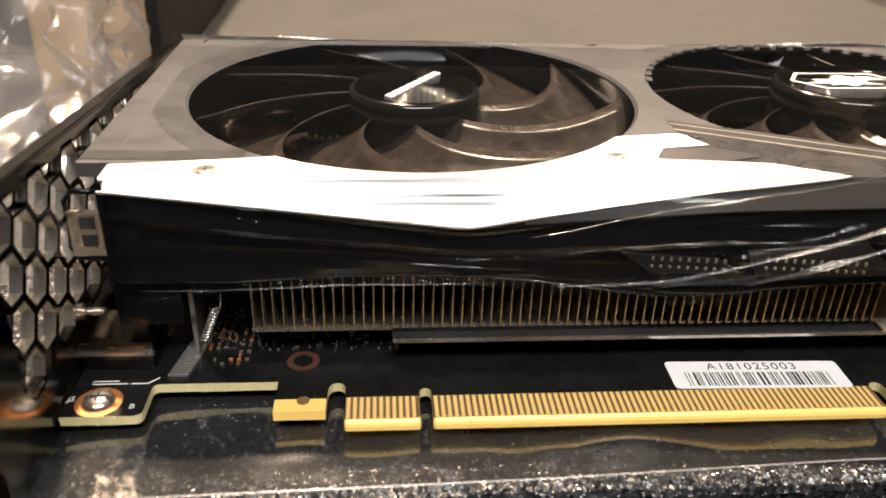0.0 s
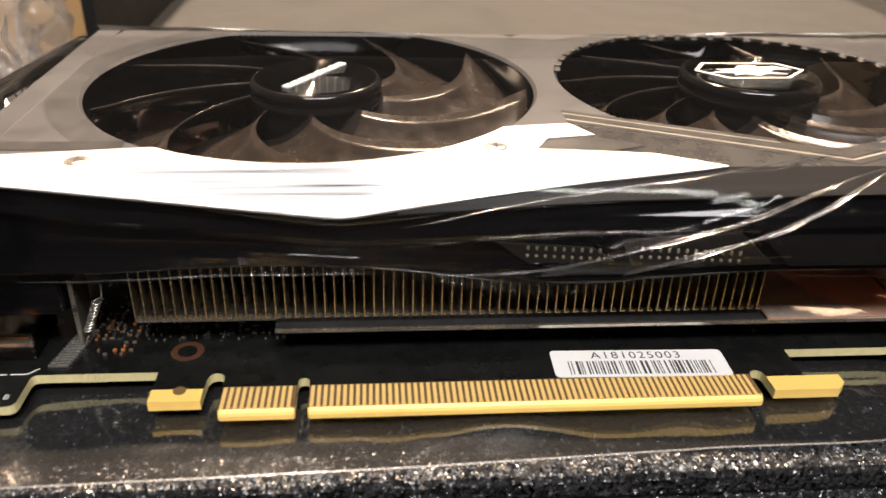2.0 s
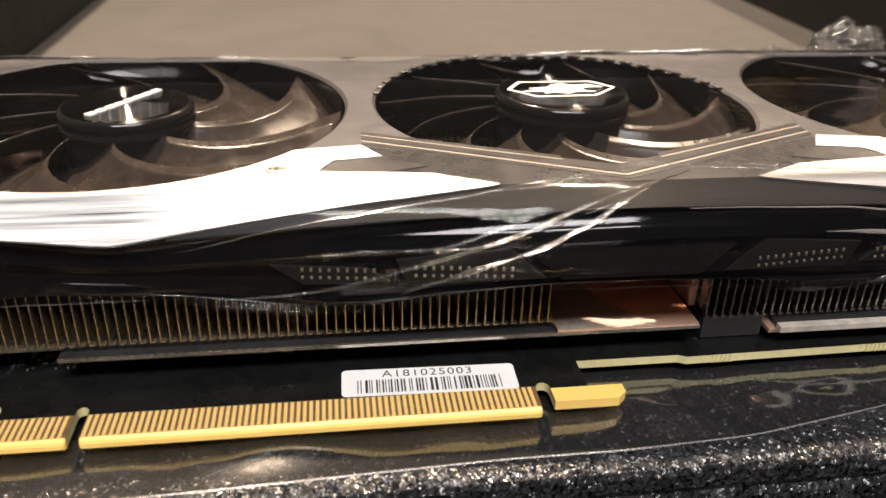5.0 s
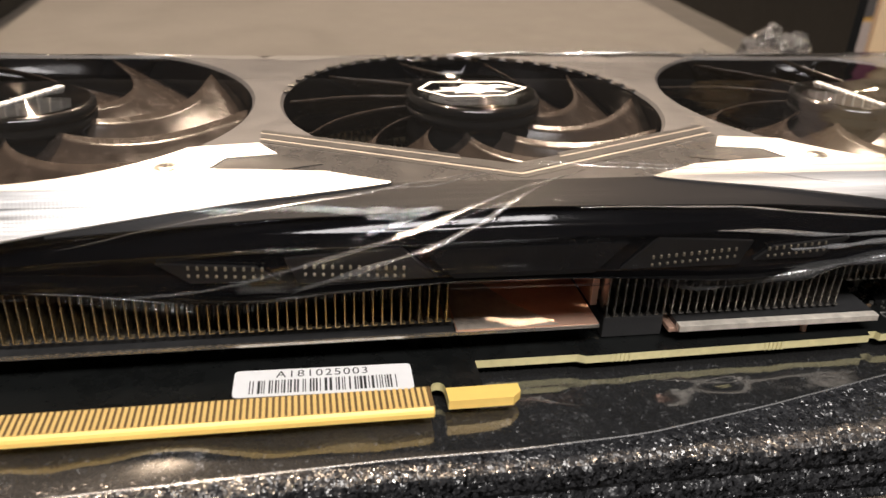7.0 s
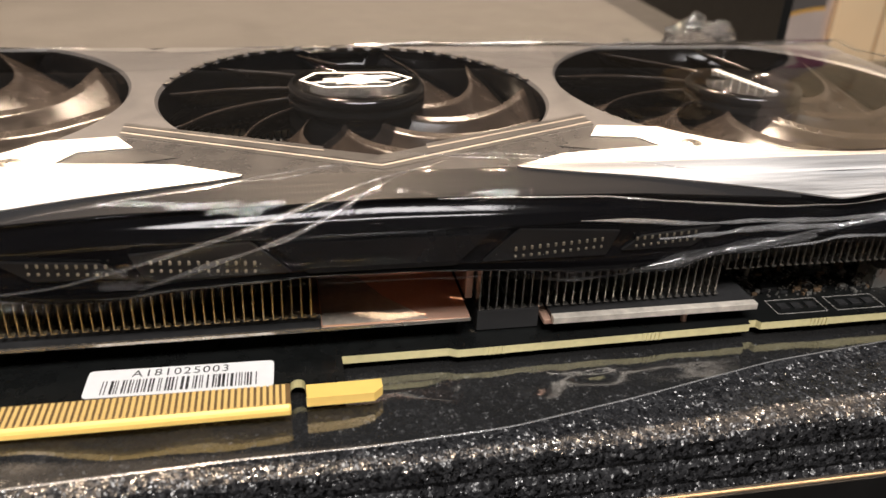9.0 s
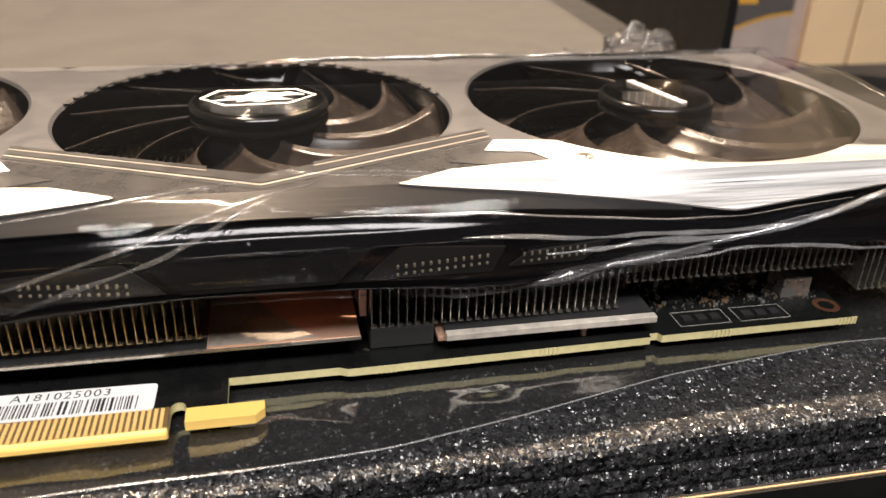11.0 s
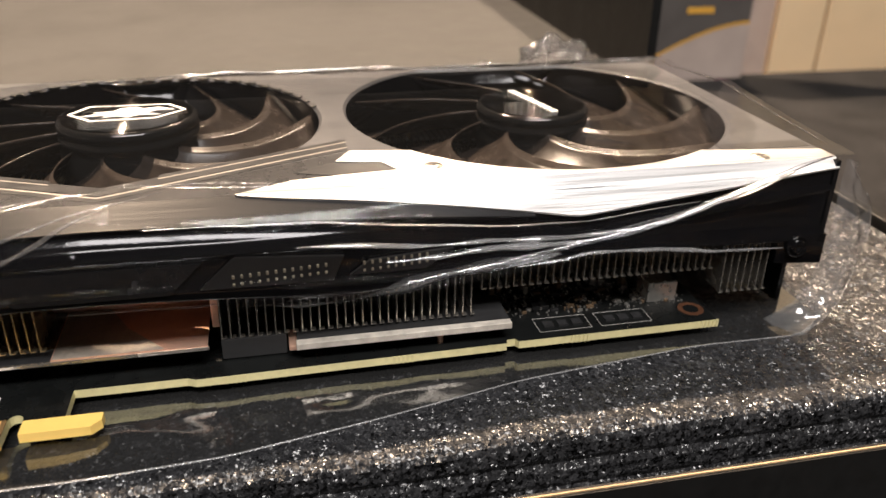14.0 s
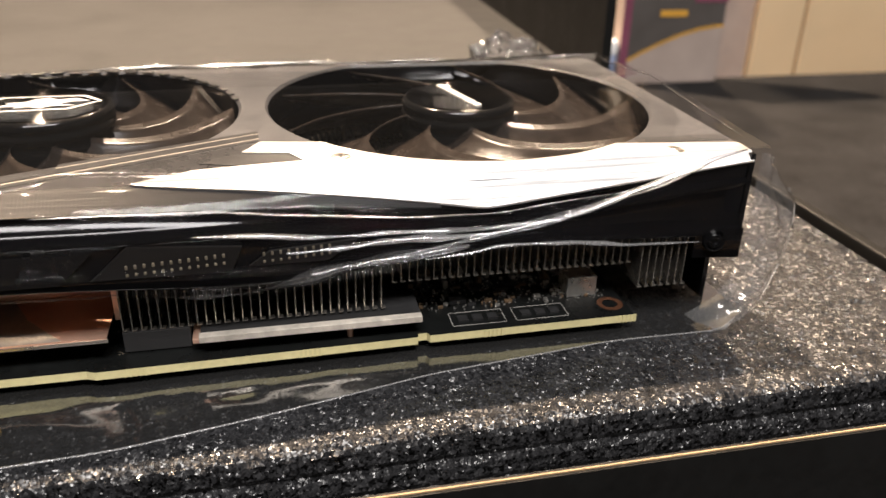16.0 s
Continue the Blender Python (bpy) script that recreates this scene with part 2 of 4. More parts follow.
def lathe(profile, cx, cy, n=48, bm=None):
    """Rings of (radius, z) about a vertical axis."""
    bm = bm or bmesh.new()
    rings = []
    for r, z in profile:
        if r < 1e-6:
            rings.append([bm.verts.new((cx, cy, z))])
        else:
            rings.append([bm.verts.new((cx + r * math.cos(2 * math.pi * k / n), cy + r * math.sin(2 * math.pi * k / n), z)) for k in range(n)])
    for a, b in zip(rings, rings[1:]):
        for k in range(n):
            q = (k + 1) % n
            if len(a) == 1 and len(b) > 1:
                bm.faces.new((a[0], b[k], b[q]))
            elif len(b) == 1 and len(a) > 1:
                bm.faces.new((a[k], a[q], b[0]))
            elif len(a) > 1:
                bm.faces.new((a[k], a[q], b[q], b[k]))
    return bm


def tube(points, r, n=10, bm=None):
    bm = bm or bmesh.new()
    rings = []
    pts = [Vector(p) for p in points]
    for i, p in enumerate(pts):
        d = (pts[min(i + 1, len(pts) - 1)] - pts[max(i - 1, 0)]).normalized()
        s = d.cross(Vector((0, 0, 1)))
        s = s.normalized() if s.length > 1e-4 else Vector((1, 0, 0))
        u = s.cross(d)
        rings.append([bm.verts.new(p + r * (math.cos(2 * math.pi * k / n) * s + math.sin(2 * math.pi * k / n) * u)) for k in range(n)])
    for a, b in zip(rings, rings[1:]):
        for k in range(n):
            bm.faces.new((a[k], a[(k + 1) % n], b[(k + 1) % n], b[k]))
    for ring in (rings[0], rings[-1]):
        bm.faces.new(ring)
    return bm


def loft(stations, closed=False, bm=None):
    """A sheet through rows of points."""
    bm = bm or bmesh.new()
    rows = [[bm.verts.new(p) for p in s] for s in stations]
    for a, b in zip(rows, rows[1:]):
        for k in range(len(a) - (0 if closed else 1)):
            q = (k + 1) % len(a)
            bm.faces.new((a[k], a[q], b[q], b[k]))
    return bm


def lerp_table(table, x):
    xs, ys = [a for a, _ in table], [b for _, b in table]
    return float(sum(np.interp(x + d, xs, ys) for d in (-0.25, 0.0, 0.25)) / 3)


# ---------------------------------------------------------------- room, table, box
room = thing("room", (0, 0, 0), "plain warm walls and ceiling round the table", "room", kind="structure")
part("floor", box(-200, 250, -200, 250, -76, -74), TAN, room)
part("wall_north", box(-200, 250, 250, 252, -76, 230), WALL, room)
part("wall_south", box(-200, 250, -202, -200, -76, 230), WALL, room)
part("wall_west", box(-202, -200, -200, 250, -76, 230), WALL, room)
part("wall_east", box(250, 252, -200, 250, -76, 230), WALL, room)
part("ceiling", box(-200, 250, -200, 250, 230, 232), WALL, room)

table = thing("table", (30, 0, 0), "table with a dark grey woven cover", "table")
part("tabletop", box(-90, 130, -60, 51.0, -3, 0, 0.3), TABLE, table)
for lx, ly in ((-85, -55), (125, -55), (-85, 47), (125, 47)):
    part("leg", box(lx - 3, lx + 3, ly - 3, ly + 3, -74, -3, 0.4), TAN, table)

X0, X1, Y0, Y1, RIM = -8.6, 27.9, -2.35, 17.2, 7.6
tray = thing("box_tray", (10, 7, 0), "black cardboard box base with a bare tan cut edge", "box")
part("base", box(X0, X1, Y0, Y1, 0.02, 0.3), BOX_BLACK, tray)
part("front_wall", box(X0, X1 + 0.35, Y0 - 0.16, Y0, 0.02, RIM - 0.03), BOX_BLACK, tray)
part("back_wall", box(X0, X1 + 0.35, Y1, Y1 + 0.35, 0.02, RIM, 0.03), BOX_BLACK, tray)
part("side_wall", box(X1, X1 + 0.35, Y0, Y1, 0.02, RIM + 0.1, 0.05), BOX_BLACK, tray)
part("side_wall", box(X0 - 0.35, X0, Y0 - 0.16, Y1, 0.02, RIM, 0.05), BOX_BLACK, tray)
part("cut_edge", box(X0, X1 + 0.3, Y0 - 0.11, Y0 - 0.085, RIM - 0.03, RIM + 0.002), BOX_EDGE, tray, "bare tan cardboard edge")

lid = thing("open_lid", (10, 40, 7), "open black box lid lying back with a grey lining", "box lid")
part("lining", slab([(-7.9, 18.0), (27.1, 18.0), (28.6, 50), (-8.4, 50)], 7.6, 8.0), LID_GREY, lid, "smooth grey lining")
part("lid_side", slab([(27.1, 19.2), (27.5, 19.2), (29.0, 50), (28.6, 50)], 7.2, 17.0), BOX_BLACK, lid)
part("lid_side", slab([(-8.3, 17.5), (-7.9, 17.5), (-8.4, 50), (-8.8, 50)], 7.2, 17.0), BOX_BLACK, lid)
part("lid_end", box(-8.9, 29.0, 50, 50.4, 7.2, 17.0), BOX_BLACK, lid)
part("lid_board", box(-8.3, 27.5, 17.6, 50, 7.2, 7.6), BOX_BLACK, lid)
part("lid_foot", box(-6, 24, 22, 44, 0.02, 7.2), BOX_BLACK, lid)


def foam_block():
    """The insert: a top with an uneven cell relief, layered sides."""
    xs = np.arange(X0 + 0.1, X1 - 0.05, 0.12)
    ys = np.arange(-0.95, 3.0, 0.12).tolist() + np.arange(3.0, Y1 - 0.1, 0.5).tolist()
    bm = bmesh.new()
    grid = []
    for y in ys:
        row = []
        for x in xs:
            h = 0.02 * noise.noise((x * 4, y * 4, 0)) + 0.05 * noise.noise((x * 0.35, y * 0.35, 3))
            edge = 0.10 * max(0, 1 - (y + 0.95) / 0.25) ** 2
            row.append(bm.verts.new((x + 0.02 * random.uniform(-1, 1), y + 0.02 * noise.noise((x * 3, 0, 7)), 7.45 + h - edge)))
        grid.append(row)
    for a, b in zip(grid, grid[1:]):
        for k in range(len(a) - 1):
            bm.faces.new((a[k], a[k + 1], b[k + 1], b[k]))
    prev = grid[0]
    for z in np.arange(7.25, 4.5, -0.14):
        row = []
        for x in xs:
            layer = 0.06 if abs((z - 7.3) % 0.55) < 0.1 else 0.0
            row.append(bm.verts.new((x, -1.0 + layer + 0.04 * noise.noise((x * 5, z * 7, 1)), z)))
        for k in range(len(row) - 1):
            bm.faces.new((prev[k + 1], prev[k], row[k], row[k + 1]))
        prev = row
    return bm


foam = thing("foam_insert", (10, 7, 0.3), "black packing foam with shiny cells in the box", "foam")
part("foam_top", foam_block(), FOAM, foam)
part("foam_core", box(X0 + 0.1, X1 - 0.1, -0.85, Y1 - 0.1, 0.31, 7.2), FOAM, foam)

# ---------------------------------------------------------------- graphics card
MID, PITCH, FAN_Y, OPEN_R, TOP = 8.83, 8.92, 6.15, 4.33, 11.2
FANS = (MID - PITCH, MID, MID + PITCH)
MID_R = 3.97
OPENINGS = (OPEN_R, MID_R, OPEN_R)
card = thing("graphics_card", (MID, 5, 7.6), "black and silver graphics card with three fans in clear film", "graphics card")


def arc(cx, cy, r, a0, a1, n=6):
    return [(cx + r * math.cos(radians(a0 + (a1 - a0) * k / n)), cy + r * math.sin(radians(a0 + (a1 - a0) * k / n))) for k in range(n + 1)]


# circuit board outline, from the bracket along the contact edge to the far end
outline = [(-5.55, 0.2), (-4.58, 0.2)] + arc(-4.48, 0.32, 0.12, -90, 0, 3) + [(-4.36, 0.85)] + arc(-4.26, 0.85, 0.1, 180, 90, 3) + [(-2.42, 0.95), (-2.42, 0.22), (-1.64, 0.22), (-1.62, 0.75)]
outline += arc(-1.48, 0.76, 0.13, 180, 0, 6) + [(-1.34, 0.0), (-0.19, 0.0), (-0.19, 0.62)] + arc(-0.095, 0.62, 0.095, 180, 0, 6) + [(0, 0), (7.165, 0), (7.165, 0.5)]
outline += arc(7.29, 0.5, 0.12, 180, 0, 6) + [(7.41, 0.1), (8.5, 0.1), (8.65, 0.25), (8.65, 0.45), (8.06, 0.45), (8.06, 1.17), (9.95, 1.17), (10.1, 1.1), (15.85, 1.2), (15.88, 1.32), (16.05, 1.32), (16.1, 1.22), (20.32, 1.25), (20.32, 10.4), (-5.55, 10.4)]


def board_mesh():
    bm = slab(outline, 7.84, 8.0)
    return bm


board = part("circuit_board", board_mesh(), BOARD, card, "black circuit board")
me = board.data
me.materials.append(BOARD_EDGE)
for p in me.polygons:
    if abs(p.normal.z) < 0.3:
        p.material_index = 1


def contact_bevel(x0, x1):
    """The rounded, bevelled nose of the contact edge."""
    prof = [(0.02, 8.004), (-0.005, 8.0), (-0.055, 7.965), (-0.085, 7.925), (-0.085, 7.845), (-0.05, 7.815), (0.02, 7.825)]
    bm = bmesh.new()
    ends = []
    for x, inset in ((x0, 0.03), (x0 + 0.03, 0.0), (x1 - 0.03, 0.0), (x1, 0.03)):
        ends.append([(x, y + (inset if y < 0 else 0), z) for y, z in prof])
    loft(ends, True, bm)
    bm.verts.ensure_lookup_table()
    bm.faces.new(bm.verts[:7])
    bm.faces.new(bm.verts[-7:])
    return bm


part("edge_plating", contact_bevel(-1.34, -0.19), GOLD_EDGE, board, "gold edge")
part("edge_plating", contact_bevel(0.0, 7.165), GOLD_EDGE, board, "gold edge")
part("pad", box(-2.425, -1.635, 0.208, 0.50, 7.835, 8.006), GOLD_EDGE, board, "gold tab")
part("pad", slab([(7.415, 0.09), (8.5, 0.09), (8.655, 0.245), (8.655, 0.45), (7.415, 0.45)], 7.835, 8.006), GOLD_EDGE, board, "gold tab")
part("pad_hole", lathe([(0, 8.008), (0.075, 8.010), (0.10, 8.012), (0.10, 8.0)], -1.99, 0.46, 20), GOLD_DARK, board)
for a, b in ((-1.335, -0.195), (0.005, 7.16)):
    part("contact_strip", box(a, b, 0.0, 0.53, 7.99, 8.003), GOLD_DARK, board, "bare strip between contacts")
    part("underside_contact", box(a, b, 0.0, 0.5, 7.828, 7.838), GOLD, board)
finger = None
for i in range(82):
    x = (-1.29 + 0.1 * i) if i < 11 else (0.05 + 0.1 * (i - 11) + 0.006)
    if finger is None:
        finger = part("contact", box(-0.028, 0.028, 0.0, 0.5, 0.0, 0.010), GOLD, board, at=(x, 0.004, 8.003))
    else:
        again(finger, (x, 0.004, 8.003))
mark = None
for x0, y0 in ((-3.6, 0.95), (-5.0, 0.2), (10.6, 1.11), (13.65, 1.16), (17.2, 1.225), (20.0, 1.245)):
    for k in range(5):
        at = (x0 + 0.085 * k, y0 - 0.012, 7.84)
        if mark is None:
            mark = part("edge_rib", box(-0.022, 0.022, 0.0, 0.03, 0.0, 0.158), BOARD_EDGE, board, at=at)
        else:
            again(mark, at)

# label with its print
LX, LY, LA = 5.43, 0.88, radians(-1.2)


def on_label(bm):
    m = Matrix.Translation((LX, LY, 0)) @ Matrix.Rotation(LA, 4, "Z")
    bmesh.ops.transform(bm, matrix=m, verts=bm.verts[:])
    return bm


sticker = part("sticker", on_label(slab(arc(1.40, -0.28, 0.08, -90, 0, 3) + arc(1.40, 0.28, 0.08, 0, 90, 3) + arc(-1.40, 0.28, 0.08, 90, 180, 3) + arc(-1.40, -0.28, 0.08, 180, 270, 3), 8.002, 8.012)), PAPER, card, "white barcode sticker")
rng = random.Random(4)
x = -1.22
while x < 1.2:
    w = rng.choice((0.018, 0.018, 0.03, 0.045))
    part("bar", on_label(box(x, x + w, -0.29, 0.06, 8.0125, 8.0135)), INK, sticker)
    x += w + rng.choice((0.02, 0.02, 0.035, 0.06))


def lettering(name, text, size, at, rz, material, parent, width=1.0):
    cu = bpy.data.curves.new(name, "FONT")
    cu.body, cu.size, cu.align_x, cu.align_y, cu.space_character = text, size * CM, "CENTER", "CENTER", width
    tmp = bpy.data.objects.new(name, cu)
    scene.collection.objects.link(tmp)
    bpy.context.view_layer.update()
    me = bpy.data.meshes.new_from_object(tmp.evaluated_get(bpy.context.evaluated_depsgraph_get()))
    bpy.data.objects.remove(tmp)
    me.materials.clear()
    me.materials.append(material)
    ob = new(name, me)
    ob.parent = parent
    ob.location = Vector(at) * CM - root(parent).location
    ob.rotation_euler = (0, 0, rz)
    return ob


lettering("serial_text", "A181025003", 0.26, (LX - 0.02, LY + 0.21, 8.0135), LA, INK, sticker, 1.18)

# shroud ------------------------------------------------------------------
LIP = [(-4.9, 9.55), (-3.0, 9.54), (-1.8, 9.62), (-0.5, 9.66), (1.2, 9.57), (2.7, 9.38), (3.7, 9.23), (4.8, 9.25), (5.4, 9.36), (6.5, 9.45), (7.6, 9.54), (9.1, 9.54), (10.5, 9.46), (12.3, 9.28), (13.4, 9.24), (14.2, 9.37), (15.1, 9.46), (16.3, 9.58), (17.5, 9.71), (20.7, 9.57), (22.55, 9.5)]
V_Z = [(-4.9, 11.06), (0.55, 10.54), (4.6, 10.85), (8.83, 10.97), (13.06, 10.85), (17.1, 10.54), (22.56, 11.06)]
V_Y = [(-4.9, 1.55), (0.55, 1.30), (4.6, 1.20), (8.83, 1.12), (13.06, 1.20), (17.1, 1.30), (22.56, 1.55)]
BELLY = [(-4.9, 1.50), (0.55, 1.35), (4.6, 1.05), (7.0, 0.90), (8.83, 0.85), (10.7, 0.90), (13.06, 1.05), (17.1, 1.35), (22.56, 1.50)]
FOLD_Y = 1.68
BACK_Y = 10.02


def lip_y(x):
    return lerp_table([(-4.9, 1.44), (4.0, 1.38), (MID, 1.30), (13.6, 1.38), (22.56, 1.44)], x)


def shroud_front():
    st = []
    for x in np.linspace(-4.9, 22.56, 160):
        lip, vz, vy, by = (lerp_table(t, x) for t in (LIP, V_Z, V_Y, BELLY))
        ly = lip_y(x)
        prof = [(FOLD_Y + 0.02, TOP), (vy, vz), (vy + 0.07, vz - 0.09), (by + 0.10, vz - 0.24), (by - 0.02, vz - 0.42), (by + 0.05, vz - 0.52), (by + 0.05, (vz - 0.5 + lip) / 2), (by + 0.02, lip + 0.22), (ly - 0.03, lip + 0.05), (ly, lip), (ly + 0.10, lip), (ly + 0.10, TOP - 0.2)]
        row = []
        for k, (y, z) in enumerate(prof):
            p = Vector((x, y, z))
            for q in ((k - 1, k + 1) if 0 < k < len(prof) - 1 else (k,)):
                to = Vector((x, *prof[q]))
                step = min(0.018, (to - p).length * 0.3)
                row.append(p + (to - p).normalized() * step if q != k else p)
        st.append(row)
    return loft(st)


shroud = part("shroud", shroud_front(), SHROUD, card, "glossy black plastic shroud", smooth=True)


def shroud_top():
    """The top sheet with its three round openings and the walls of the openings."""
    bm = bmesh.new()
    back, front, n = BACK_Y, FOLD_Y, 96
    xs = [-4.9] + [MID - PITCH / 2, MID + PITCH / 2] + [22.56]
    for i, cx in enumerate(FANS):
        x0, x1 = xs[i], xs[i + 1]
        inner, outer, rim = [], [], []
        for k in range(n):
            a = 2 * math.pi * (k + 0.5) / n
            c, s = math.cos(a), math.sin(a)
            far = min(((x1 - cx) / c if c > 0 else (x0 - cx) / c) if abs(c) > 1e-6 else 99, ((back - FAN_Y) / s if s > 0 else (front - FAN_Y) / s) if abs(s) > 1e-6 else 99)
            outer.append(bm.verts.new((cx + far * c, FAN_Y + far * s, TOP)))
            hole = min(OPENINGS[i], far - 0.11)
            rim.append(bm.verts.new((cx + (hole + 0.06) * c, FAN_Y + (hole + 0.06) * s, TOP)))
            inner.append(bm.verts.new((cx + hole * c, FAN_Y + hole * s, TOP - 0.06)))
        for k in range(n):
            q = (k + 1) % n
            for a, b in ((outer, rim), (rim, inner)):
                bm.faces.new((a[k], a[q], b[q], b[k]))
    return bm


part("shroud_top", shroud_top(), SHROUD_TOP, card, "satin grey shroud top", smooth=False)
for cx, wide in zip(FANS, OPENINGS):
    duct = lathe([(wide + 0.03, 9.55), (wide + 0.03, TOP - 0.07), (wide + 0.004, TOP - 0.055), (wide - 0.002, TOP - 0.10), (wide - 0.002, 9.55)], cx, FAN_Y, 96)
    for v in duct.verts:
        if v.co.y > BACK_Y - 0.03:
            v.co.z = min(v.co.z, TOP - 0.16)
    part("fan_duct", duct, SHROUD, card, "black fan duct", smooth=True)
part("rear_cover", box(20.35, 22.4, 4.2, 10.5, 7.62, 9.9, 0.05), SHROUD, card)
part("end_skirt", box(22.40, 22.5, 2.3, 10.5, 7.62, 9.06), SHROUD, card)
part("shroud_back", box(-4.9, 22.56, 10.6, 10.7, 8.6, TOP - 0.22), SHROUD, card)
for x0, x1 in ((-4.9, -4.8), (22.46, 22.56)):
    part("shroud_end", slab([(x0, 1.5), (x1, 1.5), (x1, BACK_Y), (x0, BACK_Y)], 9.05, TOP - 0.003), SHROUD, card)
part("shroud_leg", slab([(-4.9, 1.52), (-3.95, 1.56), (-3.8, 1.9), (-4.9, 2.1)], 8.75, 9.7), SHROUD, card)
part("shroud_leg", slab([(21.55, 1.5), (22.5, 1.35), (22.56, 2.2), (21.6, 2.2)], 9.05, 9.7), SHROUD, card)


def plate_mesh(side):
    """Brushed plate beside an outer fan: a flat part round the fan and a folded front that ends in a V. side: 1 or -1."""
    cx = MID - PITCH
    z = TOP + 0.03
    upper = [(-4.88, 2.15)]
    a0 = math.degrees(math.atan2(2.45 - FAN_Y, -2.45 - cx))
    a1 = math.degrees(math.atan2(3.45 - FAN_Y, 3.25 - cx))
    upper += [(-2.6, 2.45)] + arc(cx, FAN_Y, OPEN_R + 0.01, a0, a1, 24) + [(4.46, 3.6), (4.80, 3.02), (3.95, 2.88), (3.70, 2.40), (4.9, 2.28), (5.6, 2.18), (6.6, FOLD_Y)]
    low = []
    for x in np.linspace(6.6, -4.88, 200):
        low.append((x, FOLD_Y - 0.02, z))
    bm = bmesh.new()
    f = bm.faces.new([bm.verts.new((x, y, z)) for x, y in upper] + [bm.verts.new(p) for p in low[1:]])
    bmesh.ops.triangulate(bm, faces=[f])
    a, b = [], []
    for x in np.linspace(-4.88, 6.6, 200):
        vy, vz = lerp_table(V_Y, x), lerp_table(V_Z, x)
        end = 1.0 if x < 0.55 else max(0.0, 1 - (x - 0.55) / 6.05) ** 0.8
        a.append(bm.verts.new((x, FOLD_Y - 0.02, z)))
        b.append(bm.verts.new((x, FOLD_Y - 0.02 + (vy - FOLD_Y - 0.03) * end - 0.01, z + (vz + 0.02 - z) * end)))
    for k in range(199):
        bm.faces.new((a[k], a[k + 1], b[k + 1], b[k]))
    bmesh.ops.remove_doubles(bm, verts=bm.verts[:], dist=0.002)
    ex = bmesh.ops.extrude_face_region(bm, geom=bm.faces[:])
    for v in ex["geom"]:
        if isinstance(v, bmesh.types.BMVert):
            v.co.z -= 0.035
            v.co.y += 0.01
    if side < 0:
        for v in bm.verts:
            v.co.x = 2 * MID - v.co.x
    return bm


for xa, xb in ((1.4, 2 * MID - 1.4),):
    trim = []
    for x in np.linspace(xa, xb, 260):
        vy, vz = lerp_table(V_Y, x), lerp_table(V_Z, x)
        trim.append([(x, FOLD_Y - 0.01, TOP + 0.010), (x, vy - 0.012, vz + 0.008), (x, vy - 0.008, vz - 0.012), (x, FOLD_Y, TOP - 0.02)])
    part("chamfer_trim", loft(trim, True), BRUSHED_GREY, card, "grey brushed front bevel", smooth=False)
for side in (1, -1):
    notch = [(3.74, 2.42), (4.85, 2.32), (5.55, 2.55), (4.82, 2.98), (3.98, 2.86)]
    part("notch_trim", slab([(x if side > 0 else 2 * MID - x, y) for x, y in notch], TOP + 0.003, TOP + 0.016), DARK_TRIM, card)
    part("side_plate", plate_mesh(side), BRUSHED, card, "brushed aluminium plate")
    for x, y in ((-3.39, 1.93), (3.03, 2.5)):
        sx = x if side > 0 else 2 * MID - x
        head = part("screw", lathe([(0, TOP + 0.06), (0.10, TOP + 0.06), (0.17, TOP + 0.045), (0.19, TOP + 0.03), (0.19, TOP)], sx, y, 24), NICKEL, card, "countersunk screw", smooth=True)
        bm = box(sx - 0.11, sx + 0.11, y - 0.02, y + 0.02, TOP + 0.058, TOP + 0.064)
        box(sx - 0.02, sx + 0.02, y - 0.11, y + 0.11, TOP + 0.058, TOP + 0.0642, bm=bm)
        part("slot", bm, CHIP, head)

# dark panel under the chevron, across the front of the middle fan
for side in (1, -1):
    pts = [(MID, 1.72), (MID - side * 4.3, 3.66), (MID - side * 4.3, 4.38), (MID - side * 0.9, 2.80), (MID, 2.42)]
    part("chevron_panel", slab(pts if side < 0 else pts[::-1], TOP - 0.05, TOP + 0.0025), DARK_TRIM, card)

for side in (1, -1):
    pts = [(MID, 1.69), (MID - side * 2.2, 1.69), (MID - side * 3.0, 2.0), (MID - side * 4.0, 2.35), (MID - side * 4.05, 2.95), (MID - side * 4.3, 3.62), (MID, 1.74)]
    part("chevron_panel", slab(pts if side < 0 else pts[::-1], TOP - 0.05, TOP + 0.0012), MID_TRIM, card)

# notched rim of the middle fan's opening
tooth = None
for k in range(25):
    a = radians(12 + 6.5 * k)
    reach = min(MID_R, (BACK_Y - 0.10 - FAN_Y) / math.sin(a))
    spot = (FANS[1] + reach * math.cos(a), FAN_Y + reach * math.sin(a), TOP + 0.002)
    if tooth is None:
        tooth = part("rim_tooth", box(-0.08, 0.07, -0.15, 0.15, 0, 0.03, 0.02), CHIP, card, at=spot, rz=a)
    else:
        again(tooth, spot, a)

# chevron trim before the middle fan
for d, w, material in ((0.0, 0.10, DARK_TRIM), (0.16, 0.05, LIGHT_TRIM), (0.27, 0.16, DARK_TRIM), (0.52, 0.04, LIGHT_TRIM), (0.60, 0.12, DARK_TRIM)):
    for side in (1, -1):
        ax, ay, bx, by = MID, 1.75 + d, MID - side * 4.35, 3.70 + d * 0.9
        if d > 0.4:
            ax, ay = MID - side * 0.9, 1.75 + d + 0.42
        pts = [(ax, ay), (bx, by), (bx, by + w), (ax, ay + w)]
        part("chevron_trim", slab(pts if side < 0 else pts[::-1], TOP + 0.003, TOP + 0.010), material, card)

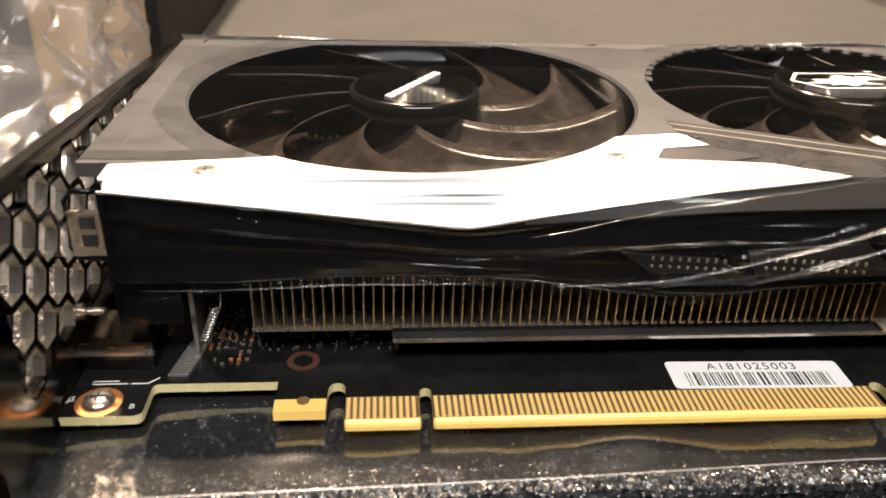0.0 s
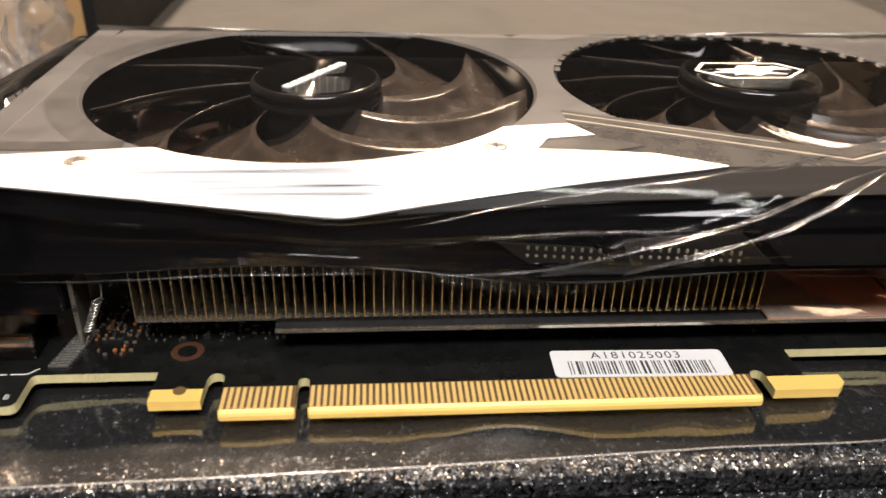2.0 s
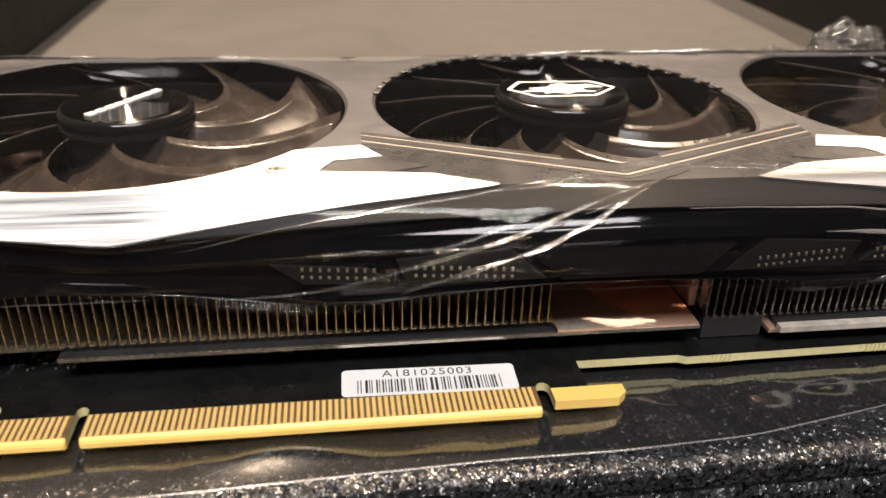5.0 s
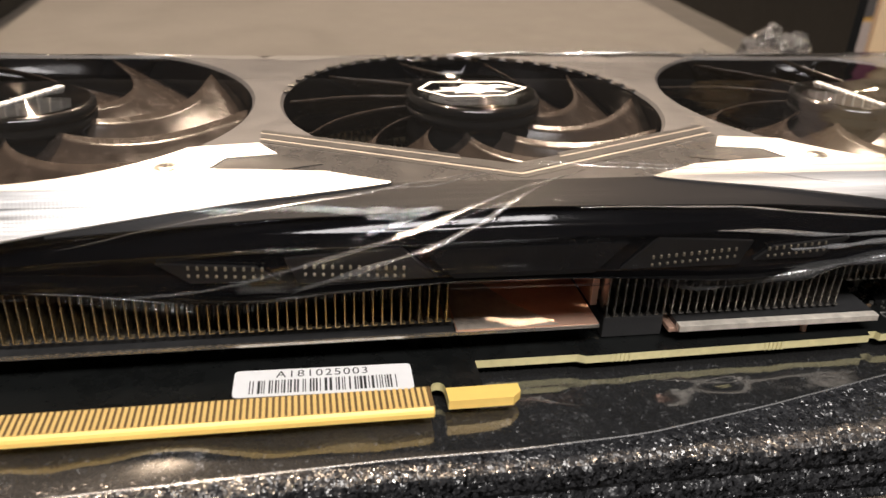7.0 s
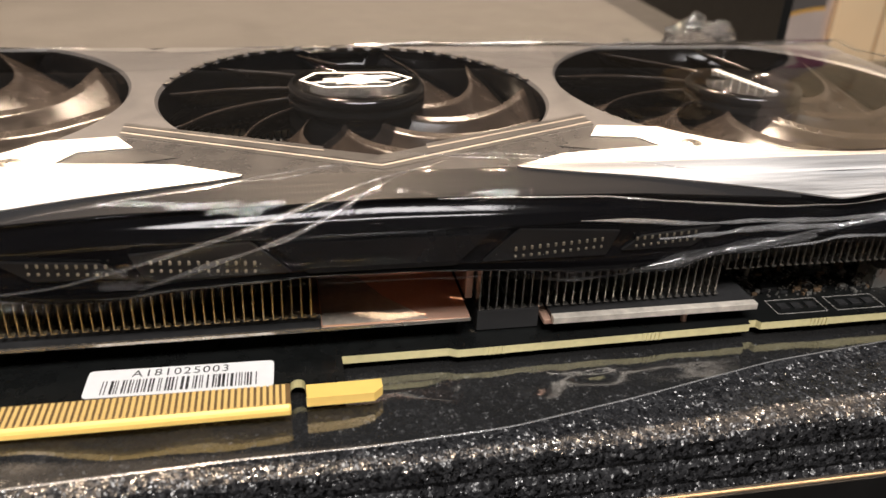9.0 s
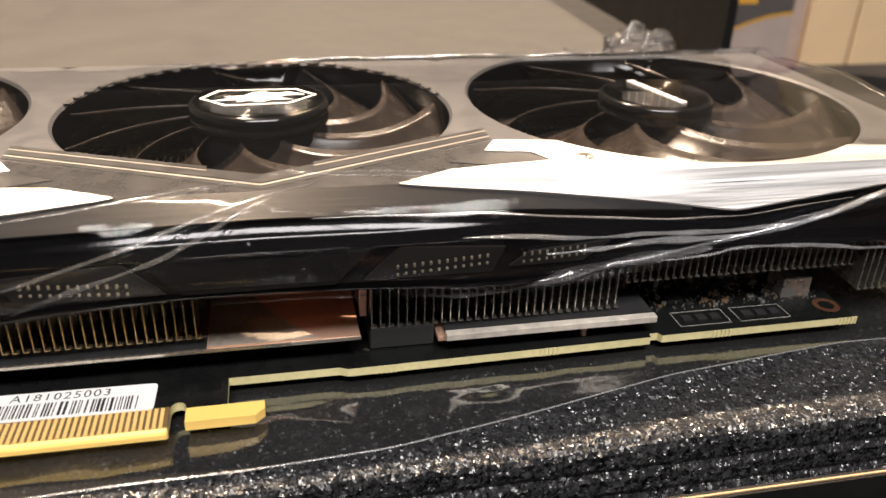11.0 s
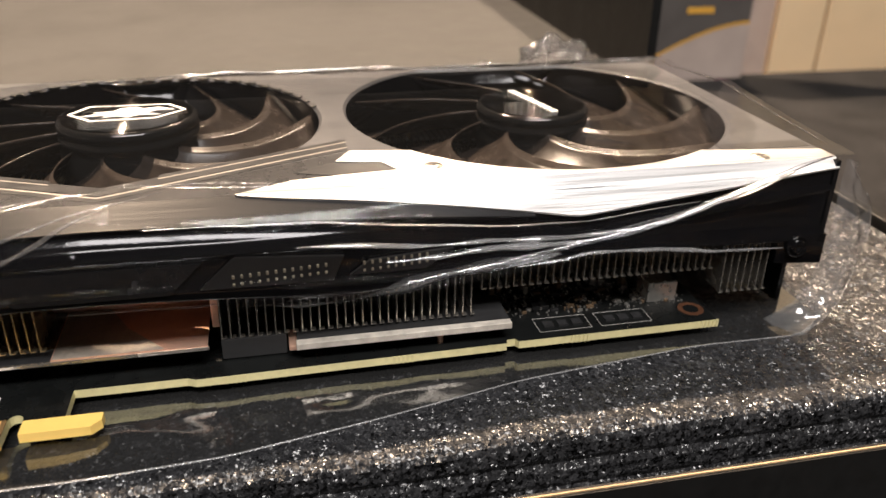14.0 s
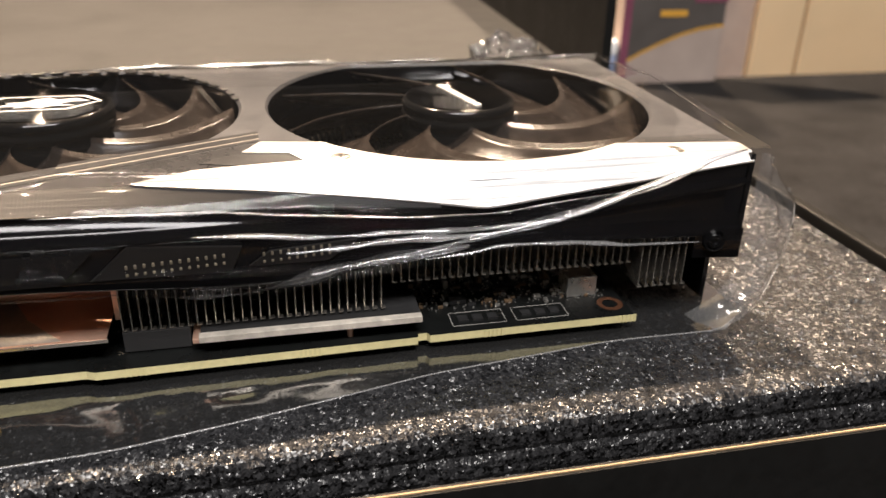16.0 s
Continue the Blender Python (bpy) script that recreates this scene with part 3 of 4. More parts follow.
for cx, a0, a1 in ((FANS[0], 118, 236), (FANS[2], -56, 62)):
    o, q = arc(cx, FAN_Y, 4.95, a0, a1, 30), arc(cx, FAN_Y, OPEN_R + 0.08, a1, a0, 30)
    keep = [(max(-4.88, min(22.54, x)), min(y, BACK_Y)) for x, y in o]
    bm = bmesh.new()
    loft([[(x, y, TOP + 0.005) for x, y in keep], [(x, y, TOP + 0.005) for x, y in q[::-1]]], bm=bm)
    part("recess_ring", bm, RECESS, card, "darker recessed ring")
part("top_end", box(-5.42, -4.9, 2.3, BACK_Y, TOP - 0.25, TOP, 0.02), SHROUD_TOP, card)
for x0, x1 in ((-5.4, -2.9), (20.56, 22.5)):
    part("dark_strip", box(x0, x1, 2.42, 2.78, TOP + 0.002, TOP + 0.01), DARK_TRIM, card)

# windows in the belly of the shroud: sheets coloured as shade, with painted fin glints
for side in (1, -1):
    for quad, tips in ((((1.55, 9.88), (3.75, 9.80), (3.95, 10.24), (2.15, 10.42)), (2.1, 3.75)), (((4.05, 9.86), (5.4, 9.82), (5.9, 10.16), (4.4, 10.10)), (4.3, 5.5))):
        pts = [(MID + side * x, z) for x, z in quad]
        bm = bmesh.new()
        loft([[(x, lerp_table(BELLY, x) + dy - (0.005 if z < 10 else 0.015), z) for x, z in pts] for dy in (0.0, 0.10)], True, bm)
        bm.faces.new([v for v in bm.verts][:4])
        win = part("shaded_window", bm, FIN_SHADE, shroud, "dark sheet painted as the shade in a slanted opening over the fins")
        x = tips[0]
        while x < tips[1]:
            wx = MID + side * x
            y = lerp_table(BELLY, wx) - 0.03
            low = 9.90 + 0.03 * (x - tips[0])
            for za, zb in ((low, low + 0.05), (low + 0.13, low + 0.20)):
                part("fin_glint", box(wx - 0.022, wx + 0.022, y, y + 0.04, za, zb, 0.012), FIN_GLINT, win)
            x += 0.14
bm = bmesh.new()
pts = [(7.0, 10.38), (10.45, 10.38), (9.9, 9.85), (7.55, 9.85)]
loft([[(x, lerp_table(BELLY, x) - 0.02 + 0.0, z) for x, z in pts], [(x, lerp_table(BELLY, x) + 0.1, z) for x, z in pts]], True, bm)
bm.faces.new(bm.verts[:4])
part("centre_panel", bm, PANEL_BLACK, shroud, "inset glossy panel")
part("end_screw", lathe([(0, -0.05), (0.06, -0.05), (0.07, 0.0), (0.12, 0.01), (0.15, -0.01), (0.16, -0.05), (0.19, -0.05), (0.20, -0.01), (0.23, -0.01), (0.24, -0.08)], 0, 0, 28), SHROUD, card, "black socket screw in a ring", smooth=True, at=(21.94, 1.36, 9.44)).rotation_euler = (radians(90), 0, 0)

# fans --------------------------------------------------------------------


def blade_mesh(r0=1.2, r1=4.22, high=-0.14, low=-1.15, span=54.0, sweep=54.0):
    """One swept blade about the fan's axis: a high leading edge, a face that falls towards the next blade, and a rounded tip."""
    top, under = [], []
    nr, nu = 14, 12
    for i in range(nr + 1):
        f = i / nr
        r = r0 + (r1 - r0) * f
        ru, ru2 = [], []
        for j in range(nu + 1):
            u = j / nu
            w = span * (1 - 0.06 * f)
            a = radians(sweep * f ** 1.1 - w * u - 3 * (max(0, f - 0.8) / 0.2) ** 2 * (1 - u))
            z = high + (low - high) * (u ** 0.85) * (0.72 + 0.28 * f) - 0.10 * (1 - f) - 0.09 * math.sin(math.pi * u) - 0.10 * math.sin(math.pi * f)
            lip = 0.008 * (1 - f ** 5) if j == 0 else 0.0
            ru.append((r * math.cos(a), r * math.sin(a), z + lip * 0.6))
            ru2.append((r * math.cos(a), r * math.sin(a), z - 0.09 + 0.05 * abs(2 * u - 1) - lip * 1.6))
        top.append(ru)
        under.append(ru2)
    bm = bmesh.new()
    loft(top, bm=bm)
    loft(under, bm=bm)
    vs = list(bm.verts)
    m = (nr + 1) * (nu + 1)
    idx = lambda i, j: i * (nu + 1) + j
    rim = [idx(0, j) for j in range(nu + 1)] + [idx(i, nu) for i in range(1, nr + 1)] + [idx(nr, j) for j in range(nu - 1, -1, -1)] + [idx(i, 0) for i in range(nr - 1, 0, -1)]
    for a, b in zip(rim, rim[1:] + rim[:1]):
        bm.faces.new((vs[a], vs[b], vs[m + b], vs[m + a]))
    return bm


blade_kinds = {}
for i, cx in enumerate(FANS):
    mid = i == 1
    count = 11 if mid else 9
    r = 1.42 if mid else 1.30
    hz = TOP + (0.22 if mid else 0.08)
    prof = [(0, 9.4), (r - 0.05, 9.4), (r, 9.5), (r, hz - 0.62), (r - 0.06, hz - 0.5), (r, hz - 0.42), (r, hz - 0.30), (r - 0.05, hz - 0.26), (r, hz - 0.2), (r, hz - 0.08), (r - 0.06, hz - 0.01), (r - 0.12, hz), (0, hz)]
    fan = part("fan", lathe(prof, cx, FAN_Y, 64), HUB, card, "black fan with smoky swept blades", smooth=True)
    part("hub_cap", lathe([(0, 0.02), (r - 0.14, 0.02), (r - 0.1, 0.0)], 0, 0, 64), SPUN, fan, "turned metal hub cap", at=(cx, FAN_Y, hz))
    for k in range(count):
        a = radians(k * 360 / count + (-132, -108, -132)[i])
        if count not in blade_kinds:
            blade_kinds[count] = part("blade", blade_mesh(span=55.0 if not mid else 45.0, r1=OPENINGS[i] - 0.10), BLADE, fan, smooth=True, at=(cx, FAN_Y, TOP), rz=a)
        else:
            o = new("blade", blade_kinds[count].data)
            o.parent = fan
            o.location = Vector((cx, FAN_Y, TOP)) * CM - card.location
            o.rotation_euler = (0, 0, a)
    ha = radians((58, 0, -76)[i])
    if not mid:
        bm = bmesh.new()
        for q in range(8):
            box(-1.0 + 0.25 * q, -1.0 + 0.25 * q + 0.215, -0.09, 0.09, 0.0, 0.012, 0.03, bm)
        part("emblem", bm, WHITE_INK, fan, "silver emblem bar", at=(cx, FAN_Y, hz + 0.022), rz=ha)
    else:
        bm = bmesh.new()
        ring = [(-1.05, 0.0), (-0.75, 0.42), (0.7, 0.42), (1.05, 0.05), (0.55, -0.38), (-0.6, -0.42)]
        ring = [(x * 1.14, y * 1.35) for x, y in ring]
        inner = [(x * 0.93, y * 0.88) for x, y in ring]
        loft([[(x, y, 0.012) for x, y in ring], [(x, y, 0.012) for x, y in inner]], True, bm)
        crest = [(-0.95, -0.18), (-0.55, -0.02), (-0.7, 0.10), (-0.30, 0.12), (-0.15, 0.34), (0.10, 0.40), (0.30, 0.26), (0.62, 0.34), (0.95, 0.12), (0.55, 0.10), (0.38, -0.08), (0.70, -0.22), (0.25, -0.20), (0.05, -0.36), (-0.20, -0.22), (-0.45, -0.32), (-0.40, -0.16)]
        shape = slab(crest, 0.0, 0.012)
        tmp = bpy.data.meshes.new("crest")
        shape.to_mesh(tmp)
        shape.free()
        bm.from_mesh(tmp)
        bpy.data.meshes.remove(tmp)
        part("emblem", bm, WHITE_INK, fan, "silver shield emblem", at=(cx, FAN_Y, hz + 0.022), rz=0)

# heatsink ----------------------------------------------------------------
sink = part("heatsink", box(-2.9, 10.3, 1.75, 10.6, 8.42, 8.52), NICKEL, card, "finned aluminium heatsink with copper pipes")


def fin_mesh(y0, y1, z0, z1):
    bm = box(-0.010, 0.010, y0, y1, z0, z1)
    box(-0.012, 0.085, y0, y0 + 0.10, z0 - 0.012, z0 + 0.008, bm=bm)
    box(-0.010, 0.095, y0 + 0.35, y1, z1 - 0.012, z1 + 0.004, bm=bm)
    return bm


def fin_row(x0, x1, y0, z0, z1, back=10.4, material=None):
    first, x = None, x0
    while x < x1 + 1e-6:
        if first is None:
            first = part("fin", fin_mesh(0, back - y0, 0, z1 - z0), material or FIN_DIM, sink, at=(x, y0, z0))
        else:
            again(first, (x, y0, z0))
        x += 0.16


fin_row(-2.82, 7.68, 1.52, 8.63, 9.62)
fin_row(10.58, 15.3, 1.62, 8.47, 9.62, material=FIN_LIT)
fin_row(15.46, 20.4, 1.75, 8.93, 9.62, material=FIN_LIT)
fin_row(20.5, 21.5, 1.6, 8.42, 9.62, material=FIN_LIT)
fin_row(7.84, 10.5, 3.6, 9.0, 9.62)
part("copper_wall", box(7.8, 10.4, 3.2, 3.32, 8.52, 9.6), COPPER, sink, "upright copper face")
# Top of the base plate, coloured black for the shade under the fins
part("base_plate_shade", box(-0.6, 7.72, 1.40, 3.4, 8.43, 8.485), CHIP, sink)
part("base_plate", box(-0.6, 10.36, 1.34, 1.39, 8.43, 8.5, 0.01), NICKEL, sink, "silver base plate edge")
part("copper_plate", box(7.74, 10.34, 1.36, 3.2, 8.5, 8.53), COPPER, sink, "bare copper plate")
part("plated_patch", slab([(7.76, 1.37), (9.6, 1.37), (8.9, 2.2), (8.5, 3.0), (7.76, 3.1)], 8.531, 8.537), PLATED, sink, "nickel-plated patch")
part("heat_pipe", tube([(7.6, 2.9, 8.95), (8.6, 2.6, 9.1), (9.4, 2.5, 9.15), (10.2, 2.8, 9.05), (10.6, 3.3, 9.0)], 0.32), COPPER, sink, "copper heat pipe", smooth=True)
part("heat_pipe", tube([(7.6, 3.6, 9.0), (9.0, 3.3, 9.1), (10.5, 3.7, 9.05)], 0.32), COPPER, sink, "copper heat pipe", smooth=True)
for k, (yy, zz) in enumerate(((3.4, 9.3), (4.6, 9.5), (6.2, 9.3), (7.6, 9.5))):
    part("heat_pipe", tube([(-4.4, yy + 0.8, 9.2), (-4.1, yy + 0.3, 9.7), (-3.3, yy, 9.75), (-2.4, yy, 9.6)], 0.3), COPPER, sink, "copper heat pipe", smooth=True)
part("copper_end", box(10.40, 10.53, 2.0, 3.1, 8.50, 9.4, 0.01), COPPER, sink, "brown copper end face")
part("thermal_pad", box(10.55, 11.72, 1.62, 2.6, 8.02, 8.44, 0.02), PAD, card, "grey thermal pad")
part("stiffener", box(11.88, 15.95, 1.25, 1.42, 8.29, 8.42, 0.012), CUT_ALU, card, "bright cut aluminium bar")
part("copper_foot", box(11.75, 12.5, 1.4, 2.0, 8.2, 8.3, 0.02), COPPER, card, "copper foot under the bar")
# Top of the bar, coloured black for the shadow of the fins
part("stiffener_shade", box(11.9, 15.95, 1.42, 2.4, 8.30, 8.40), CHIP, card)
part("pillar", lathe([(0.06, 8.0), (0.06, 8.3)], 14.6, 1.5, 12), COPPER, card)

# bracket -----------------------------------------------------------------
BX0, BX1 = -5.78, -5.6
bracket = part("bracket", box(BX0, BX1, -1.4, 9.4, 7.3, 8.75), NICKEL_DARK, card, "perforated steel slot bracket")


def hex_mesh():
    """Honeycomb of open hexagons with a thick web."""
    bm = bmesh.new()
    R, t = 0.43, 0.36
    col = 0
    y = 0.0
    while y < 9.4:
        z = 8.98 + (0.5 * R * math.sqrt(3) if col % 2 else 0)
        while z < 11.4:
            rings = [[(x, y + r * math.cos(radians(60 * k)), z + r * math.sin(radians(60 * k))) for k in range(6)] for x, r in ((BX0, R), (BX0, t), (BX1, t), (BX1, R))]
            loft(rings, True, bm)
            z += R * math.sqrt(3)
        y += 1.5 * R
        col += 1
    for v in bm.verts:
        v.co.z -= 0.068 * (v.co.y - 0.3) * (v.co.z - 8.7) / 2.7
    bmesh.ops.remove_doubles(bm, verts=bm.verts[:], dist=0.01)
    return bm


# One metal in two tones: faces coloured as reflecting dark, walls as catching light
comb = part("honeycomb", hex_mesh(), NICKEL_DARK, bracket, "steel honeycomb, dark reflection coloured on its faces, brighter walls")
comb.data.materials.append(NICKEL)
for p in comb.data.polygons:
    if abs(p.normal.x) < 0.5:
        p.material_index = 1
part("end_strip", box(BX0, BX1, -1.4, -0.35, 8.75, 11.45), NICKEL_DARK, bracket)
rail = box(BX0 - 0.06, BX1, -1.4, 9.9, 11.42, 11.48, 0.02)
box(BX0, BX1, -1.4, 9.9, 11.22, 11.42, bm=rail)
for v in rail.verts:
    v.co.z += 0.27 - 0.068 * (v.co.y - 0.3)
part("top_flange", rail, NICKEL_DARK, bracket, "shiny folded bracket edge")
hd = part("port", box(-5.6, -4.42, 1.35, 2.4, 8.01, 8.5, 0.04), NICKEL_DARK, card, "video port shell with a dark reflection in its colour")
part("port_lip", box(-5.62, -4.4, 1.30, 1.36, 8.30, 8.36), NICKEL, hd)
sl = part("support_clip", box(-5.58, -4.93, 1.95, 2.02, 9.75, 10.55, 0.03), NICKEL, card, "steel clip with two square holes")
for z in (9.95, 10.25):
    part("clip_hole", box(-5.38, -5.16, 1.92, 1.96, z, z + 0.2), CHIP, sl)
thread = [(0, -0.02), (0.13, -0.02), (0.13, 0.10), (0.07, 0.12)] + [(0.075 if k % 2 else 0.05, 0.13 + 0.028 * k) for k in range(12)] + [(0, 0.48)]
part("bracket_screw", lathe(thread, 0, 0, 20), NICKEL, card, "threaded steel screw", at=(-5.6, 1.7, 8.9)).rotation_euler = (0, radians(90), 0)
part("clip_loop", tube([(-5.0, 2.0, 10.85), (-5.45, 2.0, 10.85), (-5.57, 2.0, 10.7), (-5.6, 2.0, 9.9), (-5.5, 2.0, 9.72), (-5.0, 2.0, 9.68)], 0.045), SHROUD, card, "black loop round the clip", smooth=True)
ring = part("ground_ring", lathe([(0, 8.004), (0.35, 8.004), (0.35, 8.0)], -5.07, 0.54, 40), COPPER_RING, board, "copper ring")
js = part("mount_screw", lathe([(0, 8.12), (0.12, 8.12), (0.21, 8.08), (0.25, 8.02), (0.25, 8.005)], -5.07, 0.54, 28), NICKEL, card, "round-headed steel screw", smooth=True)
bm = box(-5.19, -4.95, 0.52, 0.56, 8.115, 8.124)
box(-5.09, -5.05, 0.42, 0.66, 8.115, 8.1243, bm=bm)
part("slot", bm, CHIP, js)
lettering("silk_text", "B", 0.16, (-4.55, 0.42, 8.004), 0, WHITE_INK, board)
lettering("silk_text", "J5", 0.16, (-5.5, 0.62, 8.004), 0, WHITE_INK, board)
for cx2, cy2, r1, r2 in ((-2.07, 1.5, 0.27, 0.16), (20.0, 1.75, 0.27, 0.16)):
    part("mount_hole", lathe([(r2, 8.004), (r1, 8.004), (r1, 8.0)], cx2, cy2, 32), DULL_RING, board, "copper ringed hole")

pin = None
for k in range(14):
    at = (-4.02 + 0.03 * k * 0.5, 1.15 + 0.075 * k, 8.0)
    if pin is None:
        pin = part("pin", box(-0.16, 0.16, -0.02, 0.02, 0.0, 0.05, 0.01), TIN, board, at=at)
    else:
        again(pin, at)
turns = []
for k in range(100):
    u = k / 99
    c = Vector((-3.45, 1.75, 8.87)).lerp(Vector((-3.68, 1.75, 8.30)), u)
    turns.append(c + Vector((0.075 * math.cos(u * 62.8), 0.075 * math.sin(u * 62.8), 0.02 * math.cos(u * 62.8))))
coil = tube([(-3.34, 1.75, 9.2)] + turns + [(-3.72, 1.73, 8.15), (-3.78, 1.7, 8.0)], 0.016, 6)
part("coil", coil, TIN, board, "small wire-wound coil on long leads", smooth=True)
for pts in ([(-5.3, 0.98), (-4.75, 0.98)], [(-4.7, 0.98), (-4.45, 0.98), (-4.3, 1.12)], [(-5.3, 1.05), (-4.9, 1.05)]):
    for (xa, ya), (xb, yb) in zip(pts, pts[1:]):
        part("silk_line", tube([(xa, ya, 8.0), (xb, yb, 8.0)], 0.010, 4), WHITE_INK, board)

# small parts on the board
rng = random.Random(9)


def scatter(count, x0, x1, y0, y1, sizes, name, materials, tall):
    base = {}
    for _ in range(count):
        x, y = round(rng.uniform(x0, x1) / 0.13) * 0.13, round(rng.uniform(y0, y1) / 0.11) * 0.11
        s = rng.choice(sizes)
        turn = rng.choice((0, math.pi / 2))
        key = (s, rng.randrange(len(materials)))
        if key not in base:
            bm = box(-s[0] / 2, s[0] / 2, -s[1] / 2, s[1] / 2, 0, tall, 0.008)
            base[key] = part(name, bm, materials[key[1]], board, at=(x, y, 8.0), rz=turn)
        else:
            again(base[key], (x, y, 8.0), turn)


scatter(46, -3.75, -2.95, 1.4, 2.6, ((0.07, 0.04), (0.05, 0.05)), "chip_capacitor", (COPPER_RING, TIN_DIM, CERAMIC), 0.05)
scatter(110, -3.6, -0.4, 1.8, 3.4, ((0.08, 0.04), (0.06, 0.03), (0.12, 0.06)), "chip_capacitor", (TIN_DIM, CERAMIC, CHIP, CHIP), 0.04)
scatter(170, 15.9, 20.0, 2.05, 4.4, ((0.10, 0.05), (0.16, 0.08), (0.07, 0.04)), "chip_capacitor", (TIN, CERAMIC, CHIP), 0.06)
scatter(12, 15.9, 20.0, 2.2, 4.2, ((0.35, 0.25), (0.25, 0.2)), "chip", (CHIP,), 0.08)
for x0, x1, y0, y1, count in ((-3.9, -0.6, 1.75, 3.2, 240), (15.95, 20.1, 2.02, 4.6, 620)):
    bits = bmesh.new()
    for _ in range(count):
        x, y, a, b = round(rng.uniform(x0, x1) / 0.065) * 0.065, round(rng.uniform(y0, y1) / 0.055) * 0.055, rng.choice((0.02, 0.03, 0.04)), rng.choice((0.015, 0.02, 0.03))
        if math.hypot(x + 2.07, y - 1.5) < 0.34 or (x < -2.9 and y < 1.9):
            continue
        box(x, x + a, y, y + b, 7.999, 8.0 + rng.choice((0.012, 0.03)), bm=bits)
    tagged(part("solder_speckle", bits, TIN, board, "scattered bright solder points"), kind="stuff")
for k in range(16):
    x = 16.0 + 0.25 * k
    part("tall_capacitor", box(x, x + 0.10, 3.0 + 0.3 * (k % 3), 3.18 + 0.3 * (k % 3), 8.0, 8.16, 0.012), (CERAMIC, TIN)[k % 2], board)
sp = part("side_clip", box(-3.84, -3.76, 1.66, 2.3, 8.0, 9.3, 0.02), TIN_DIM, card, "upright steel clip with a small hole")
part("clip_hole", lathe([(0, 0), (0.05, 0.0), (0.05, -0.01)], 0, 0, 12), CHIP, sp, at=(-3.79, 1.655, 8.75)).rotation_euler = (radians(90), 0, 0)
blk = part("power_header", box(19.2, 19.85, 2.15, 2.7, 8.0, 8.45, 0.02), TIN, board, "square silver component")
for x0 in (16.6, 17.9):
    for a, b, c, d in ((x0, x0 + 1.1, 1.45, 1.462), (x0, x0 + 1.1, 1.95, 1.962), (x0, x0 + 0.012, 1.45, 1.97), (x0 + 1.088, x0 + 1.1, 1.45, 1.97)):
        part("silk_line", box(a, b, c, d, 8.0, 8.004), SILK, board)
    for k in range(3):
        part("land", box(x0 + 0.15 + 0.3 * k, x0 + 0.35 + 0.3 * k, 1.6, 1.8, 8.0, 8.03), CHIP, board)

# ---------------------------------------------------------------- clear bag
bag = thing("plastic_bag", (MID, 4, 7.55), "clear wrinkled plastic bag round the card", "bag")
SEAM = [(-7.5, -1.15), (-4.6, -1.1), (1.7, -0.95), (6.4, -0.75), (8.4, -0.75), (10.6, -0.62), (13.0, -0.17), (16.0, 0.5), (19.8, 0.95), (22.2, 0.92), (23.0, 1.6)]


# creases: from (x, reach) to (x, reach) down the sheet, height, width; reach 0 is the back edge, 1 the lip
CREASES = [(9.9, 0.53, 2.0, 0.97, 0.24, 0.16), (9.3, 0.57, 4.2, 0.99, 0.22, 0.13), (8.0, 0.68, 3.0, 0.88, 0.10, 0.08),
           (22.4, 0.56, 15.5, 0.92, 0.20, 0.14), (16.5, 0.90, 12.0, 0.99, 0.18, 0.12), (12.0, 0.68, 18.5, 0.71, 0.10, 0.07), (6.0, 0.76, -0.5, 0.80, 0.09, 0.07), (13.0, 0.73, 20.5, 0.67, 0.09, 0.06),
           (19.0, 0.74, 13.5, 0.80, 0.12, 0.08), (-4.5, 0.66, 1.5, 0.76, 0.06, 0.05), (9.0, 0.64, 14.5, 0.69, 0.10, 0.06), (21.5, 0.64, 17.0, 0.84, 0.14, 0.09), (8.2, 0.70, 9.8, 0.84, 0.08, 0.08), (12.6, 0.78, 11.6, 0.96, 0.13, 0.09),
           (3.0, 0.30, 6.5, 0.47, 0.05, 0.06), (12.0, 0.25, 14.5, 0.47, 0.05, 0.06), (20.5, 0.20, 22.6, 0.50, 0.06, 0.07), (-4.8, 0.20, -3.6, 0.5, 0.05, 0.07), (1.0, 0.90, 7.0, 0.97, 0.10, 0.08)]


REACH = np.array([0, 0.05, 0.07, 0.10, 0.16, 0.28, 0.40, 0.49, 0.56, 0.61, 0.66, 0.75, 0.87, 0.97, 0.985, 1.0])


